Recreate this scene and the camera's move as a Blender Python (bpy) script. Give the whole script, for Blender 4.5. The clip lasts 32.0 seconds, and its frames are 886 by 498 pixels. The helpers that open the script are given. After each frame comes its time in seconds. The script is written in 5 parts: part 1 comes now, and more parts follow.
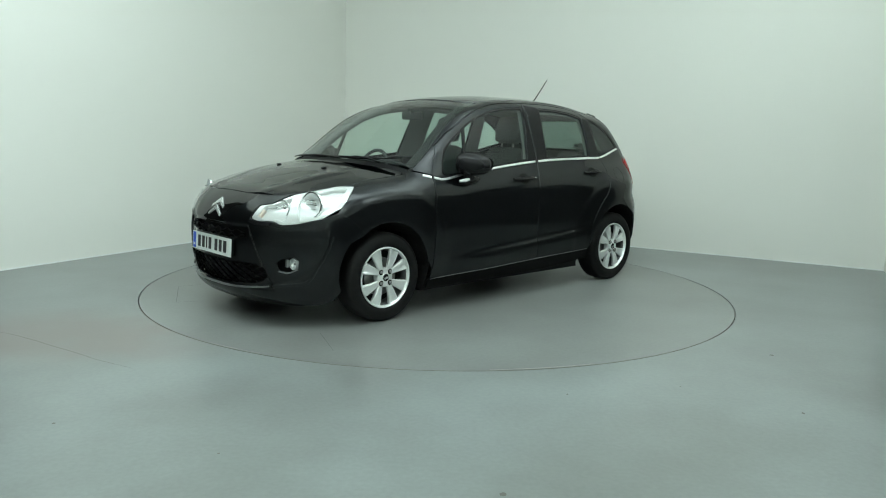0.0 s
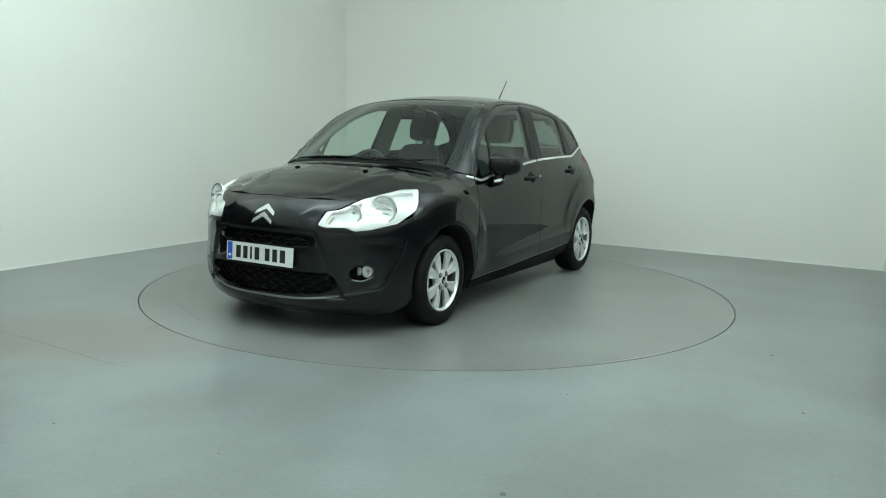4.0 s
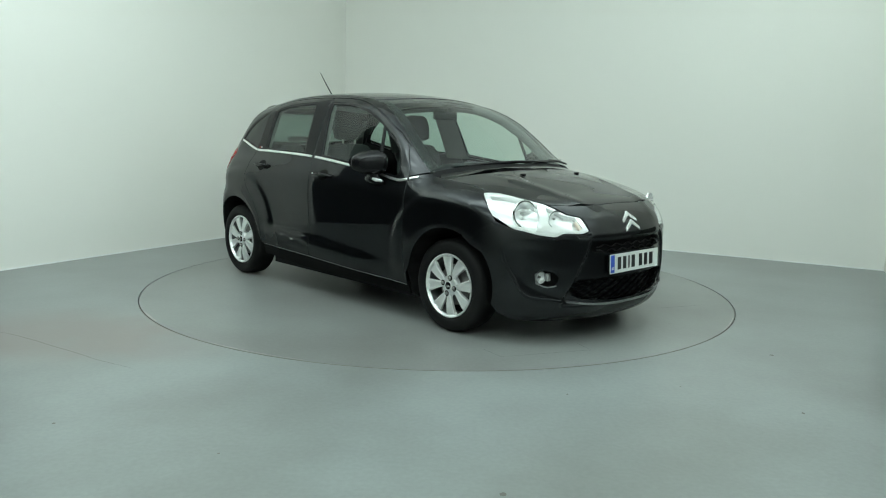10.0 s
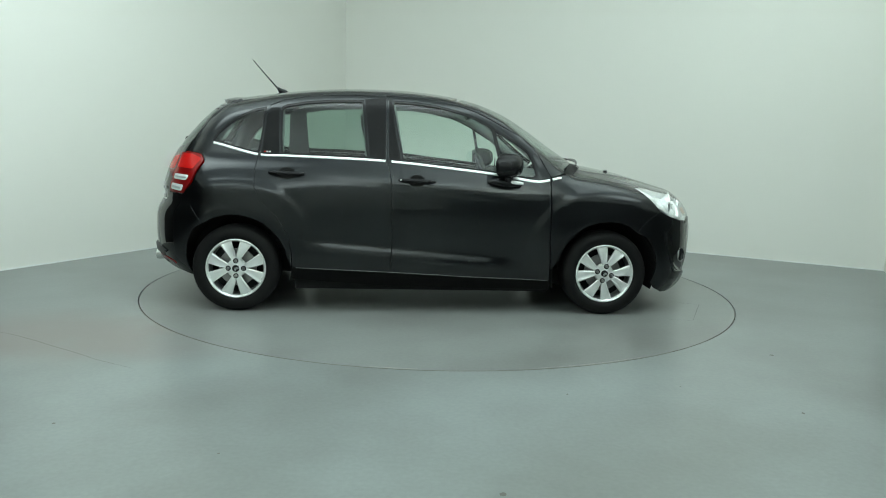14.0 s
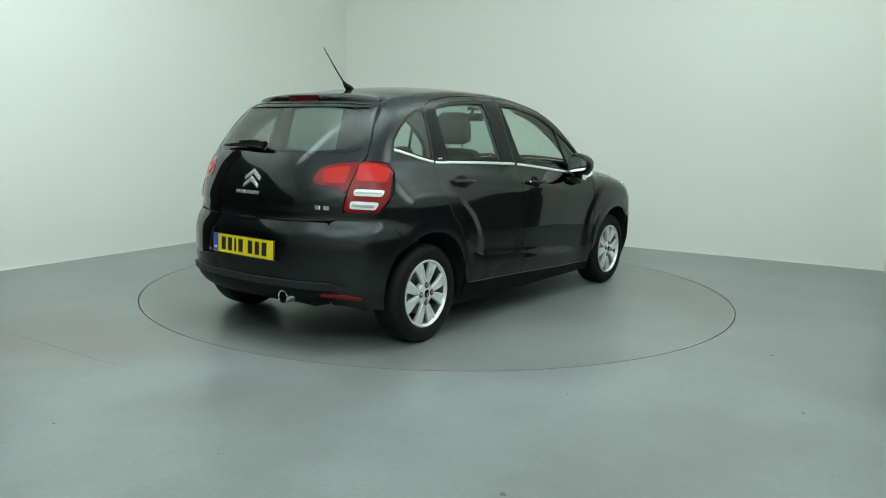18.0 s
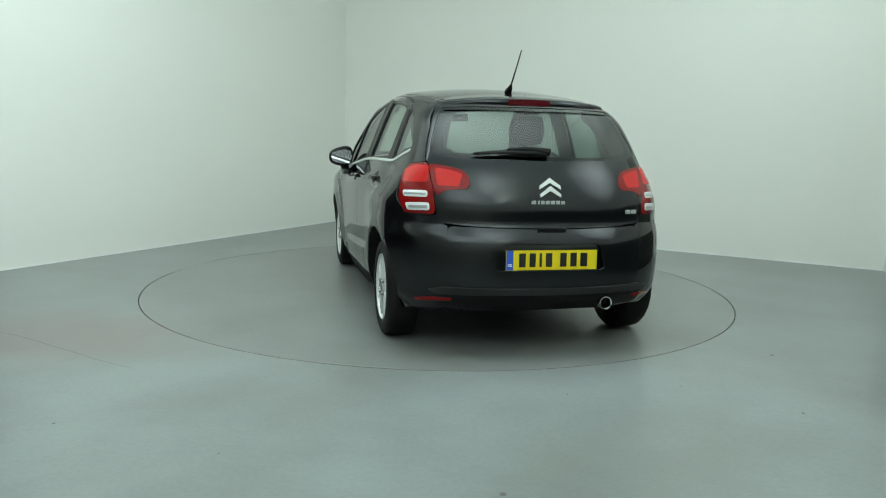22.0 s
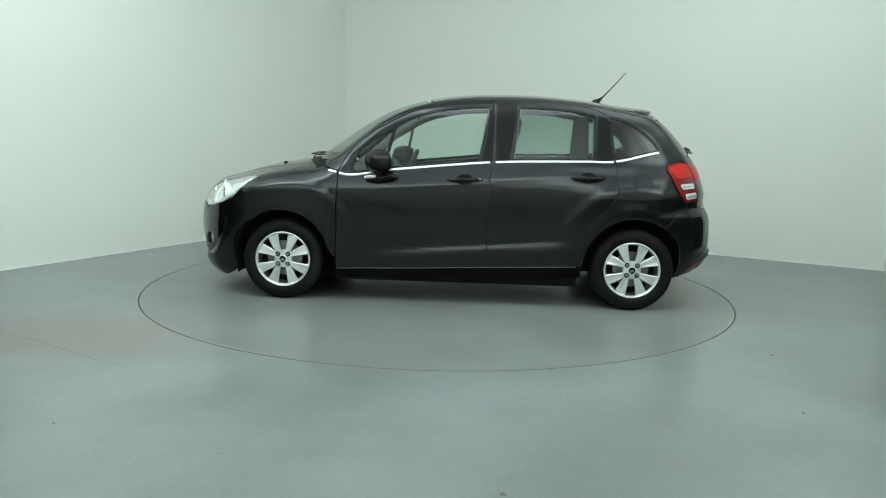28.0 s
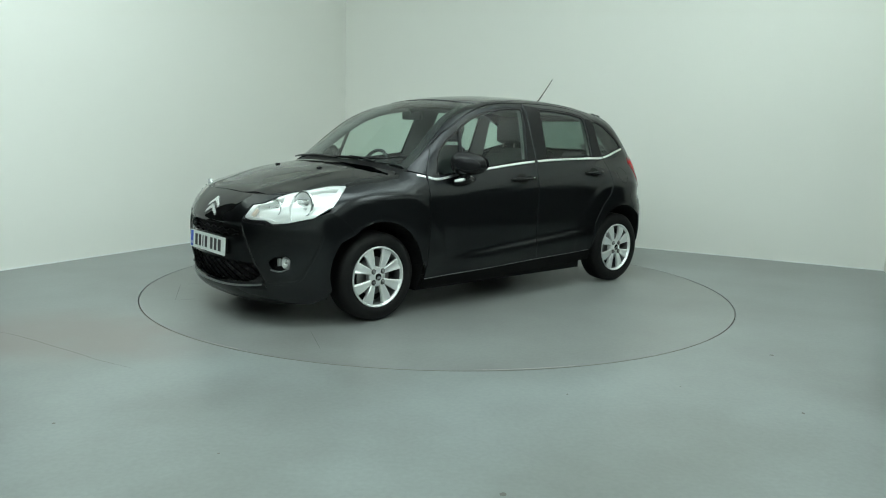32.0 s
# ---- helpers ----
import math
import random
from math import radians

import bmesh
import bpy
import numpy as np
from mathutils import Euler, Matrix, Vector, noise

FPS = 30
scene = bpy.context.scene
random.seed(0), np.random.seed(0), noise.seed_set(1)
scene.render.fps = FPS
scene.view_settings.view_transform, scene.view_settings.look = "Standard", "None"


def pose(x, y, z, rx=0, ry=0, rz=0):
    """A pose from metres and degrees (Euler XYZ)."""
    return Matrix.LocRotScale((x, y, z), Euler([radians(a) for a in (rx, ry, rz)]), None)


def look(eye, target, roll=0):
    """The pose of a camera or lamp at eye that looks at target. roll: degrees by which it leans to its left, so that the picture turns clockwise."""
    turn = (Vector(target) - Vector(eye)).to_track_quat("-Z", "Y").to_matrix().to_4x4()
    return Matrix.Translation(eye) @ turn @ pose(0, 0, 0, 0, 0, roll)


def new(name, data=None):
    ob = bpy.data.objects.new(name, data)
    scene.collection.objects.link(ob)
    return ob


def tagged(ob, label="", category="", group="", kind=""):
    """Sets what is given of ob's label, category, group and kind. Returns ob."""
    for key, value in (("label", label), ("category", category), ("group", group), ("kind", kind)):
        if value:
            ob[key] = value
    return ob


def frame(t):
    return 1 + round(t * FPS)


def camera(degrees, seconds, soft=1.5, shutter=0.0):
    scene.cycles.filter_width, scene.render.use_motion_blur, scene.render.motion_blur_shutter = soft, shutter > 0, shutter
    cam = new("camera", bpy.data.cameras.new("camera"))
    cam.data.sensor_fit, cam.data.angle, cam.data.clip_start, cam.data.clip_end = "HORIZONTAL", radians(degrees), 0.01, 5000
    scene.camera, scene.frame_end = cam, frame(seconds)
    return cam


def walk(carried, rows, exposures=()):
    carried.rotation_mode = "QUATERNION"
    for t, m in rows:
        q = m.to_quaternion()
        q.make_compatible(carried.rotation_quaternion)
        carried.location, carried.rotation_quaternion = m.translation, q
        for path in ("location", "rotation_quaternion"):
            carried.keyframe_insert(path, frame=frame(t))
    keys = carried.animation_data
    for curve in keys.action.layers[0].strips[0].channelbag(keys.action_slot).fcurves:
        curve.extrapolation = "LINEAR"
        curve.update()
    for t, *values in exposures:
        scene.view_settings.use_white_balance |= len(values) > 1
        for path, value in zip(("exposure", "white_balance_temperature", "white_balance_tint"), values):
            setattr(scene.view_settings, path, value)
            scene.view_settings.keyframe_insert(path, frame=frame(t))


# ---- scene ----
from mathutils.geometry import delaunay_2d_cdt

# ---- camera: fixed on its stand ----
cam = camera(60.2, 32.0, soft=1.05)
STAND = pose(0, -6.0, 1.202, 0, 0, -0.314) @ pose(0, 0, 0, 90 - 8.61, 0, 0) @ pose(0, 0, 0, 0, 0, 1.44)
walk(cam, [(0.0, STAND), (32.0, STAND)])

# ---- light ----
world = bpy.data.worlds.new("world")
scene.world = world
world.use_nodes = True
world.node_tree.nodes["Background"].inputs[0].default_value = (0.5, 0.62, 0.58, 1)
world.node_tree.nodes["Background"].inputs[1].default_value = 0.05
scene.view_settings.exposure = 0.0


TUBE = (0.842, 1.0, 0.99)


def softbox(eye, target, sx, sy, watts):
    """A large diffuser, brightest in its middle and fading to its edges."""
    data = bpy.data.lights.new("softbox", "AREA")
    data.shape, data.size, data.size_y, data.energy, data.color = "RECTANGLE", sx, sy, watts, TUBE
    data.use_nodes = True
    nt = data.node_tree
    em = nt.nodes["Emission"]
    geo = nt.nodes.new("ShaderNodeNewGeometry")
    mad = nt.nodes.new("ShaderNodeVectorMath")
    mad.operation = "MULTIPLY_ADD"
    mad.inputs[1].default_value, mad.inputs[2].default_value = (2, 2, 0), (-1, -1, 0)
    grad = nt.nodes.new("ShaderNodeTexGradient")
    grad.gradient_type = "SPHERICAL"
    ease = nt.nodes.new("ShaderNodeMath")
    ease.operation = "POWER"
    ease.inputs[1].default_value = 0.8
    gain = nt.nodes.new("ShaderNodeMath")
    gain.operation = "MULTIPLY"
    gain.inputs[1].default_value = 2.47
    nt.links.new(geo.outputs["Parametric"], mad.inputs[0])
    nt.links.new(mad.outputs[0], grad.inputs["Vector"])
    nt.links.new(grad.outputs["Fac"], ease.inputs[0])
    nt.links.new(ease.outputs[0], gain.inputs[0])
    nt.links.new(gain.outputs[0], em.inputs["Strength"])
    ob = new("softbox", data)
    ob.matrix_world = look(eye, target)
    return ob


softbox((-0.2, -1.9, 4.05), (-0.2, -1.88, 0), 5.0, 2.8, 96)
# unseen fill added to brighten the left wall
softbox((-2.6, -1.8, 3.75), (-3.3, 0.9, 2.4), 2.6, 1.8, 40)
softbox((2.50, -2.4, 2.55), (-0.5, -0.5, 1.2), 1.5, 1.9, 15)
softbox((-1.1, -5.3, 2.9), (-0.2, -1.0, 1.0), 3.2, 1.6, 16)
# unseen lamps added as fill, turned up so the white ceiling lights the room
for x, y, watts in ((-2.5, -0.8, 57), (2.3, -0.3, 82), (-3.1, -5.2, 68), (0.7, -5.6, 102)):
    data = bpy.data.lights.new("fill_uplight", "AREA")
    data.shape, data.size, data.size_y, data.energy, data.color = "RECTANGLE", 0.7, 0.7, watts, TUBE
    new("fill_uplight", data).matrix_world = look((x, y, 2.7), (x, y, 6))

# ---- materials ----


def material(name, colour, rough=0.5, metal=0.0, coat=0.0, spec=0.5, bump=0.0, scale=40.0, vary=0.0, emit=0.0, vary_scale=3.0):
    m = bpy.data.materials.new(name)
    m.use_nodes = True
    nt = m.node_tree
    b = nt.nodes["Principled BSDF"]
    b.inputs["Base Color"].default_value = (*colour, 1)
    b.inputs["Roughness"].default_value = rough
    b.inputs["Metallic"].default_value = metal
    b.inputs["Specular IOR Level"].default_value = spec
    b.inputs["Coat Weight"].default_value = coat
    b.inputs["Coat Roughness"].default_value = 0.03
    if emit:
        b.inputs["Emission Color"].default_value = (*colour, 1)
        b.inputs["Emission Strength"].default_value = emit
    if bump or vary:
        tc = nt.nodes.new("ShaderNodeTexCoord")
        n = nt.nodes.new("ShaderNodeTexNoise")
        n.inputs["Scale"].default_value = scale
        n.inputs["Detail"].default_value = 6
        nt.links.new(tc.outputs["Object"], n.inputs["Vector"])
        if bump:
            bp = nt.nodes.new("ShaderNodeBump")
            bp.inputs["Strength"].default_value = bump
            bp.inputs["Distance"].default_value = 0.01
            nt.links.new(n.outputs["Fac"], bp.inputs["Height"])
            nt.links.new(bp.outputs["Normal"], b.inputs["Normal"])
        if vary:
            n2 = nt.nodes.new("ShaderNodeTexNoise")
            n2.inputs["Scale"].default_value = vary_scale
            n2.inputs["Detail"].default_value = 5
            nt.links.new(tc.outputs["Object"], n2.inputs["Vector"])
            mix = nt.nodes.new("ShaderNodeMix")
            mix.data_type = "RGBA"
            mix.inputs["A"].default_value = (*[c * (1 - vary) for c in colour], 1)
            mix.inputs["B"].default_value = (*[min(1, c * (1 + vary)) for c in colour], 1)
            nt.links.new(n2.outputs["Fac"], mix.inputs["Factor"])
            nt.links.new(mix.outputs["Result"], b.inputs["Base Color"])
    return m


def glass_material(name, tint, rough=0.0, gloss=1.0):
    m = bpy.data.materials.new(name)
    m.use_nodes = True
    nt = m.node_tree
    nt.nodes.clear()
    out = nt.nodes.new("ShaderNodeOutputMaterial")
    mix = nt.nodes.new("ShaderNodeMixShader")
    tr = nt.nodes.new("ShaderNodeBsdfTransparent")
    gl = nt.nodes.new("ShaderNodeBsdfGlossy")
    fr = nt.nodes.new("ShaderNodeLayerWeight")
    fr.inputs["Blend"].default_value = 0.5
    pw = nt.nodes.new("ShaderNodeMath")
    pw.operation = "POWER"
    pw.inputs[1].default_value = 4.5
    ad = nt.nodes.new("ShaderNodeMath")
    ad.operation = "MULTIPLY_ADD"
    ad.inputs[1].default_value, ad.inputs[2].default_value = 0.92, 0.05 * gloss
    nt.links.new(fr.outputs["Facing"], pw.inputs[0])
    nt.links.new(pw.outputs[0], ad.inputs[0])
    tr.inputs["Color"].default_value = (*tint, 1)
    gl.inputs["Roughness"].default_value = rough
    nt.links.new(ad.outputs[0], mix.inputs[0])
    nt.links.new(tr.outputs[0], mix.inputs[1])
    nt.links.new(gl.outputs[0], mix.inputs[2])
    nt.links.new(mix.outputs[0], out.inputs["Surface"])
    return m


PAINT = material("metallic_paint", (0.0120, 0.0138, 0.0158), 0.34, 1.0, 1.0)
flake = PAINT.node_tree.nodes["Principled BSDF"]
flake.inputs["Specular Tint"].default_value = (0.25, 0.26, 0.28, 1)
flake.inputs["Coat IOR"].default_value = 1.46
BLACK = material("black_plastic", (0.006, 0.006, 0.0065), 0.5, spec=0.12, bump=0.05, scale=300)
TRIM = material("dark_gloss_trim", (0.007, 0.007, 0.008), 0.24, spec=0.25)
PILLAR = material("satin_pillar_black", (0.007, 0.007, 0.0075), 0.3, spec=0.14)
SILL_AND_CUP_SHADE = material("black_sill_and_cup_shade", (0.004, 0.004, 0.004), 0.6, spec=0.08, bump=0.05, scale=200)
LEDGE = material("grey_bumper_plastic", (0.017, 0.018, 0.019), 0.42, spec=0.25, bump=0.04, scale=200)
MESH_GREY = material("grille_plastic", (0.026, 0.027, 0.028), 0.45)
RUBBER = material("tyre_rubber", (0.007, 0.007, 0.007), 0.6, spec=0.2, bump=0.1, scale=90, vary=0.2)
UNDER = material("underbody", (0.004, 0.004, 0.004), 0.8, bump=0.2, scale=30)
CHROME = material("chrome", (0.80, 0.82, 0.81), 0.12, 1.0)
STRIP = material("polished_strip", (0.85, 0.87, 0.86), 0.30, 0.9)
ALLOY = material("silver_alloy", (0.84, 0.86, 0.85), 0.33, 0.55, 0.5)
SILL_LINE = material("sill_line", (0.20, 0.205, 0.205), 0.4, 0.6)
EMBLEM = material("bright_emblem", (0.84, 0.86, 0.855), 0.22, 0.7, 0.6)
ALLOY_IN = material("wheel_barrel", (0.16, 0.165, 0.165), 0.5, 0.6)
STEEL = material("brake_steel", (0.32, 0.32, 0.31), 0.4, 0.9)
GLASS = glass_material("green_tinted_glass", (0.80, 0.90, 0.855), gloss=1.0)
PRIVACY = glass_material("rear_tinted_glass", (0.56, 0.68, 0.63), gloss=1.3)
LENS = glass_material("clear_lens", (0.97, 0.985, 0.98), gloss=0.7)
REFLECTOR = material("lamp_reflector", (0.94, 0.95, 0.95), 0.25, 0.55)
LAMP_BACK = material("lamp_housing", (0.88, 0.89, 0.89), 0.2, 0.4, 0.5)
RED = material("red_lens", (0.21, 0.003, 0.003), 0.2, coat=0.35, spec=0.2)
RED_HOT = material("bright_red_lens", (0.56, 0.008, 0.006), 0.25, coat=0.3, spec=0.2)
WHITE_LENS = material("white_lens", (0.84, 0.86, 0.85), 0.15, coat=1.0)
DEEP_RED = material("deep_red_lens", (0.085, 0.004, 0.006), 0.10, coat=1.0)
REAR_GLASS = glass_material("rear_window_glass", (0.27, 0.345, 0.315), gloss=1.0)
AMBER = material("amber_lens", (0.66, 0.54, 0.45), 0.2, coat=1.0)
PLATE_W = material("white_plate", (0.80, 0.83, 0.80), 0.35)
PLATE_Y = material("yellow_plate", (0.80, 0.62, 0.01), 0.35)
PLATE_B = material("blue_band", (0.03, 0.10, 0.55), 0.35)
INK = material("black_ink", (0.012, 0.012, 0.012), 0.4)
FABRIC = material("dark_seat_fabric", (0.045, 0.047, 0.050), 0.95, bump=0.25, scale=220, vary=0.2)
FABRIC_L = material("grey_trim_fabric", (0.17, 0.18, 0.175), 0.9, bump=0.02, scale=120)
DASH = material("dashboard_plastic", (0.030, 0.031, 0.033), 0.7, bump=0.15, scale=260)
SILVER = material("satin_silver_plastic", (0.40, 0.41, 0.41), 0.4, 0.5)
MIRROR = material("mirror_glass", (0.85, 0.88, 0.88), 0.02, 1.0)
WALL = material("white_wall_paint", (0.80, 0.80, 0.755), 0.75, bump=0.03, scale=60, vary=0.02, vary_scale=0.6)
CEILING = material("ceiling_paint", (0.80, 0.82, 0.80), 0.9)
UNSEEN_DARK = material("unseen_dark_wall", (0.030, 0.031, 0.031), 0.95, bump=0.2, scale=8, vary=0.2)
UNSEEN_GREY = material("unseen_dark_grey_wall", (0.10, 0.105, 0.103), 0.9, bump=0.05, scale=30, vary=0.1)
COVE = material("white_skirting", (0.82, 0.84, 0.82), 0.5)


def floor_material(name, seed, stain=None, tone=(1, 1, 1)):
    m = material(name, (0.24, 0.262, 0.257), 0.3, spec=0.36)
    nt = m.node_tree
    b = nt.nodes["Principled BSDF"]
    tc = nt.nodes.new("ShaderNodeTexCoord")
    mp = nt.nodes.new("ShaderNodeMapping")
    mp.inputs["Location"].default_value = (seed, seed * 0.7, 0)
    nt.links.new(tc.outputs["Object"], mp.inputs["Vector"])
    big = nt.nodes.new("ShaderNodeTexNoise")
    big.inputs["Scale"].default_value, big.inputs["Detail"].default_value, big.inputs["Roughness"].default_value = 0.9, 5, 0.55
    fine = nt.nodes.new("ShaderNodeTexNoise")
    fine.inputs["Scale"].default_value, fine.inputs["Detail"].default_value = 45, 8
    for n in (big, fine):
        nt.links.new(mp.outputs[0], n.inputs["Vector"])
    r1 = nt.nodes.new("ShaderNodeValToRGB")
    r1.color_ramp.elements[0].position, r1.color_ramp.elements[0].color = 0.34, (0.190 * tone[0], 0.201 * tone[1], 0.196 * tone[2], 1)
    r1.color_ramp.elements[1].position, r1.color_ramp.elements[1].color = 0.66, (0.260 * tone[0], 0.286 * tone[1], 0.282 * tone[2], 1)
    nt.links.new(big.outputs["Fac"], r1.inputs[0])
    r2 = nt.nodes.new("ShaderNodeValToRGB")
    r2.color_ramp.elements[0].position, r2.color_ramp.elements[0].color = 0.34, (0.92, 0.92, 0.92, 1)
    r2.color_ramp.elements[1].position, r2.color_ramp.elements[1].color = 0.65, (1, 1, 1, 1)
    nt.links.new(fine.outputs["Fac"], r2.inputs[0])
    mul = nt.nodes.new("ShaderNodeMix")
    mul.data_type, mul.blend_type = "RGBA", "MULTIPLY"
    mul.inputs["Factor"].default_value = 1
    nt.links.new(r1.outputs[0], mul.inputs["A"])
    nt.links.new(r2.outputs[0], mul.inputs["B"])
    nt.links.new(mul.outputs["Result"], b.inputs["Base Color"])
    if stain:
        # old rusty-brown stain with a ragged edge
        at = nt.nodes.new("ShaderNodeMapping")
        at.inputs["Location"].default_value = (-stain[0] / stain[2], -stain[1] / stain[3], 0)
        at.inputs["Scale"].default_value = (1 / stain[2], 1 / stain[3], 0)
        ball = nt.nodes.new("ShaderNodeTexGradient")
        ball.gradient_type = "SPHERICAL"
        nt.links.new(tc.outputs["Object"], at.inputs["Vector"])
        nt.links.new(at.outputs[0], ball.inputs["Vector"])
        blot = nt.nodes.new("ShaderNodeTexNoise")
        blot.inputs["Scale"].default_value, blot.inputs["Detail"].default_value = 3.2, 7
        nt.links.new(tc.outputs["Object"], blot.inputs["Vector"])
        mm = nt.nodes.new("ShaderNodeMath")
        mm.operation = "MULTIPLY"
        nt.links.new(ball.outputs["Fac"], mm.inputs[0])
        nt.links.new(blot.outputs["Fac"], mm.inputs[1])
        cut = nt.nodes.new("ShaderNodeMapRange")
        cut.inputs["From Min"].default_value, cut.inputs["From Max"].default_value, cut.inputs["To Max"].default_value = 0.06, 0.36, 0.7
        nt.links.new(mm.outputs[0], cut.inputs["Value"])
        mx = nt.nodes.new("ShaderNodeMix")
        mx.data_type = "RGBA"
        mx.inputs["B"].default_value = (0.215, 0.185, 0.172, 1)
        nt.links.new(cut.outputs[0], mx.inputs["Factor"])
        nt.links.new(mul.outputs["Result"], mx.inputs["A"])
        nt.links.new(mx.outputs["Result"], b.inputs["Base Color"])
    rr = nt.nodes.new("ShaderNodeMapRange")
    rr.inputs["To Min"].default_value, rr.inputs["To Max"].default_value = 0.26, 0.34
    nt.links.new(big.outputs["Fac"], rr.inputs["Value"])
    nt.links.new(rr.outputs[0], b.inputs["Roughness"])
    return m


FLOOR = floor_material("grey_floor_paint", 3.0, (-2.1, -1.7, 1.3, 0.8))
DISC = floor_material("grey_turntable_paint", 11.0, tone=(0.93, 0.90, 0.88))
GAP = material("dark_joint", (0.035, 0.037, 0.033), 0.9)
RUST = material("rusty_edge", (0.19, 0.17, 0.155), 0.8, vary=0.35, vary_scale=9)

# ---- mesh helpers ----


def mesh_object(name, verts, faces, mat, parent=None, label="", smooth=False, normals=None):
    me = bpy.data.meshes.new(name)
    me.from_pydata([tuple(v) for v in verts], [], [tuple(f) for f in faces])
    me.materials.append(mat)
    if smooth or normals is not None:
        me.polygons.foreach_set("use_smooth", [True] * len(me.polygons))
    me.update()
    if normals is not None:
        me.normals_split_custom_set_from_vertices([tuple(n) for n in normals])
    ob = new(name, me)
    ob.parent = parent
    if label:
        ob["label"] = label
    return ob


def part(name, bm, mat, parent, label="", smooth=False):
    me = bpy.data.meshes.new(name)
    bm.normal_update()
    bm.to_mesh(me)
    bm.free()
    me.materials.append(mat)
    if smooth:
        me.polygons.foreach_set("use_smooth", [True] * len(me.polygons))
        me.set_sharp_from_angle(angle=radians(42))
    ob = new(name, me)
    ob.parent = parent
    if label:
        ob["label"] = label
    return ob


def box_bm(x0, x1, y0, y1, z0, z1, bevel=0.0, bm=None, segs=2):
    own = bmesh.new()
    m = Matrix.Translation(((x0 + x1) / 2, (y0 + y1) / 2, (z0 + z1) / 2)) @ Matrix.Diagonal((x1 - x0, y1 - y0, z1 - z0, 1))
    bmesh.ops.create_cube(own, size=1, matrix=m)
    if bevel:
        bmesh.ops.bevel(own, geom=own.edges[:], offset=bevel, segments=segs, affect="EDGES", profile=0.6)
    if bm is None:
        return own
    tmp = bpy.data.meshes.new("tmp")
    own.to_mesh(tmp)
    own.free()
    bm.from_mesh(tmp)
    bpy.data.meshes.remove(tmp)
    return bm


def lathe_bm(profile, n=64, axis="y"):
    """Turn (radius, height) pairs about an axis."""
    bm = bmesh.new()
    rings = []
    for r, h in profile:
        ring = []
        for i in range(n):
            a = 2 * math.pi * i / n
            c, s = r * math.cos(a), r * math.sin(a)
            ring.append(bm.verts.new({"y": (c, h, s), "z": (c, s, h), "x": (h, c, s)}[axis]))
        rings.append(ring)
    for a, b in zip(rings, rings[1:]):
        for i in range(n):
            j = (i + 1) % n
            bm.faces.new((a[i], b[i], b[j], a[j]) if axis == "y" else (a[i], a[j], b[j], b[i]))
    return bm


def tube_bm(points, radius, n=8, radii=None):
    """A round bar along points, closed at its ends."""
    bm = bmesh.new()
    pts = [Vector(p) for p in points]
    rings = []
    for k, p in enumerate(pts):
        d = (pts[min(k + 1, len(pts) - 1)] - pts[max(k - 1, 0)]).normalized()
        u = d.orthogonal().normalized() if k == 0 else (u - d * u.dot(d)).normalized()
        w = d.cross(u)
        r = radii[k] if radii else radius
        rings.append([bm.verts.new(p + (u * math.cos(a) + w * math.sin(a)) * r) for a in [2 * math.pi * i / n for i in range(n)]])
    for a, b in zip(rings, rings[1:]):
        for i in range(n):
            bm.faces.new((a[i], a[(i + 1) % n], b[(i + 1) % n], b[i]))
    bm.faces.new(rings[0][::-1])
    bm.faces.new(rings[-1])
    return bm


def empty(name, label, category, m=Matrix.Identity(4), kind=""):
    ob = new(name)
    ob.empty_display_size = 0.2
    ob.matrix_world = m
    return tagged(ob, label, category, kind=kind)

# --- car body surface: f(x, y, z) < 0 inside ---
def spline(pts):
    p = np.array(sorted(pts), float)
    xs, ys = p[:, 0], p[:, 1]
    d = np.diff(ys) / np.diff(xs)
    m = np.empty(len(xs)); m[0], m[-1] = d[0], d[-1]
    h = np.diff(xs)
    m[1:-1] = (d[:-1] * h[1:] + d[1:] * h[:-1]) / (h[1:] + h[:-1])
    def fn(x):
        x = np.asarray(x, float)
        i = np.clip(np.searchsorted(xs, x) - 1, 0, len(xs) - 2)
        w = xs[i + 1] - xs[i]; t = (x - xs[i]) / w
        tc = np.clip(t, 0, 1)
        v = ((2*tc**3 - 3*tc**2 + 1) * ys[i] + (tc**3 - 2*tc**2 + tc) * w * m[i] + (3*tc**2 - 2*tc**3) * ys[i+1] + (tc**3 - tc**2) * w * m[i+1])
        return v + np.where(t < 0, t * w * m[0], 0) + np.where(t > 1, (t - 1) * w * m[-1], 0)
    return fn
def ramp(a, b, x):
    t = np.clip((x - a) / (b - a), 0, 1)
    return t * t * (3 - 2 * t)
def smax(a, b, r):
    h = np.maximum(r - np.abs(a - b), 0) / r
    return np.maximum(a, b) + h * h * r / 4
H = spline([(2.12,.52),(2.02,.665),(1.95,.75),(1.86,.812),(1.67,.878),(1.459,.937),(1.25,.978),(1.13,1.005),(.985,1.09),(.761,1.243),(.612,1.335),(.391,1.424),(.171,1.472),(-.049,1.497),(-.34,1.508),(-.56,1.505),(-.778,1.492),(-.997,1.469),(-1.215,1.436),(-1.40,1.402),(-1.6,1.35)])
F = spline([(.1,1.86),(.13,1.915),(.17,1.962),(.22,1.992),(.32,2.013),(.45,2.018),(.55,2.016),(.64,2.006),(.72,1.985),(.8,1.94),(1.0,1.8)])
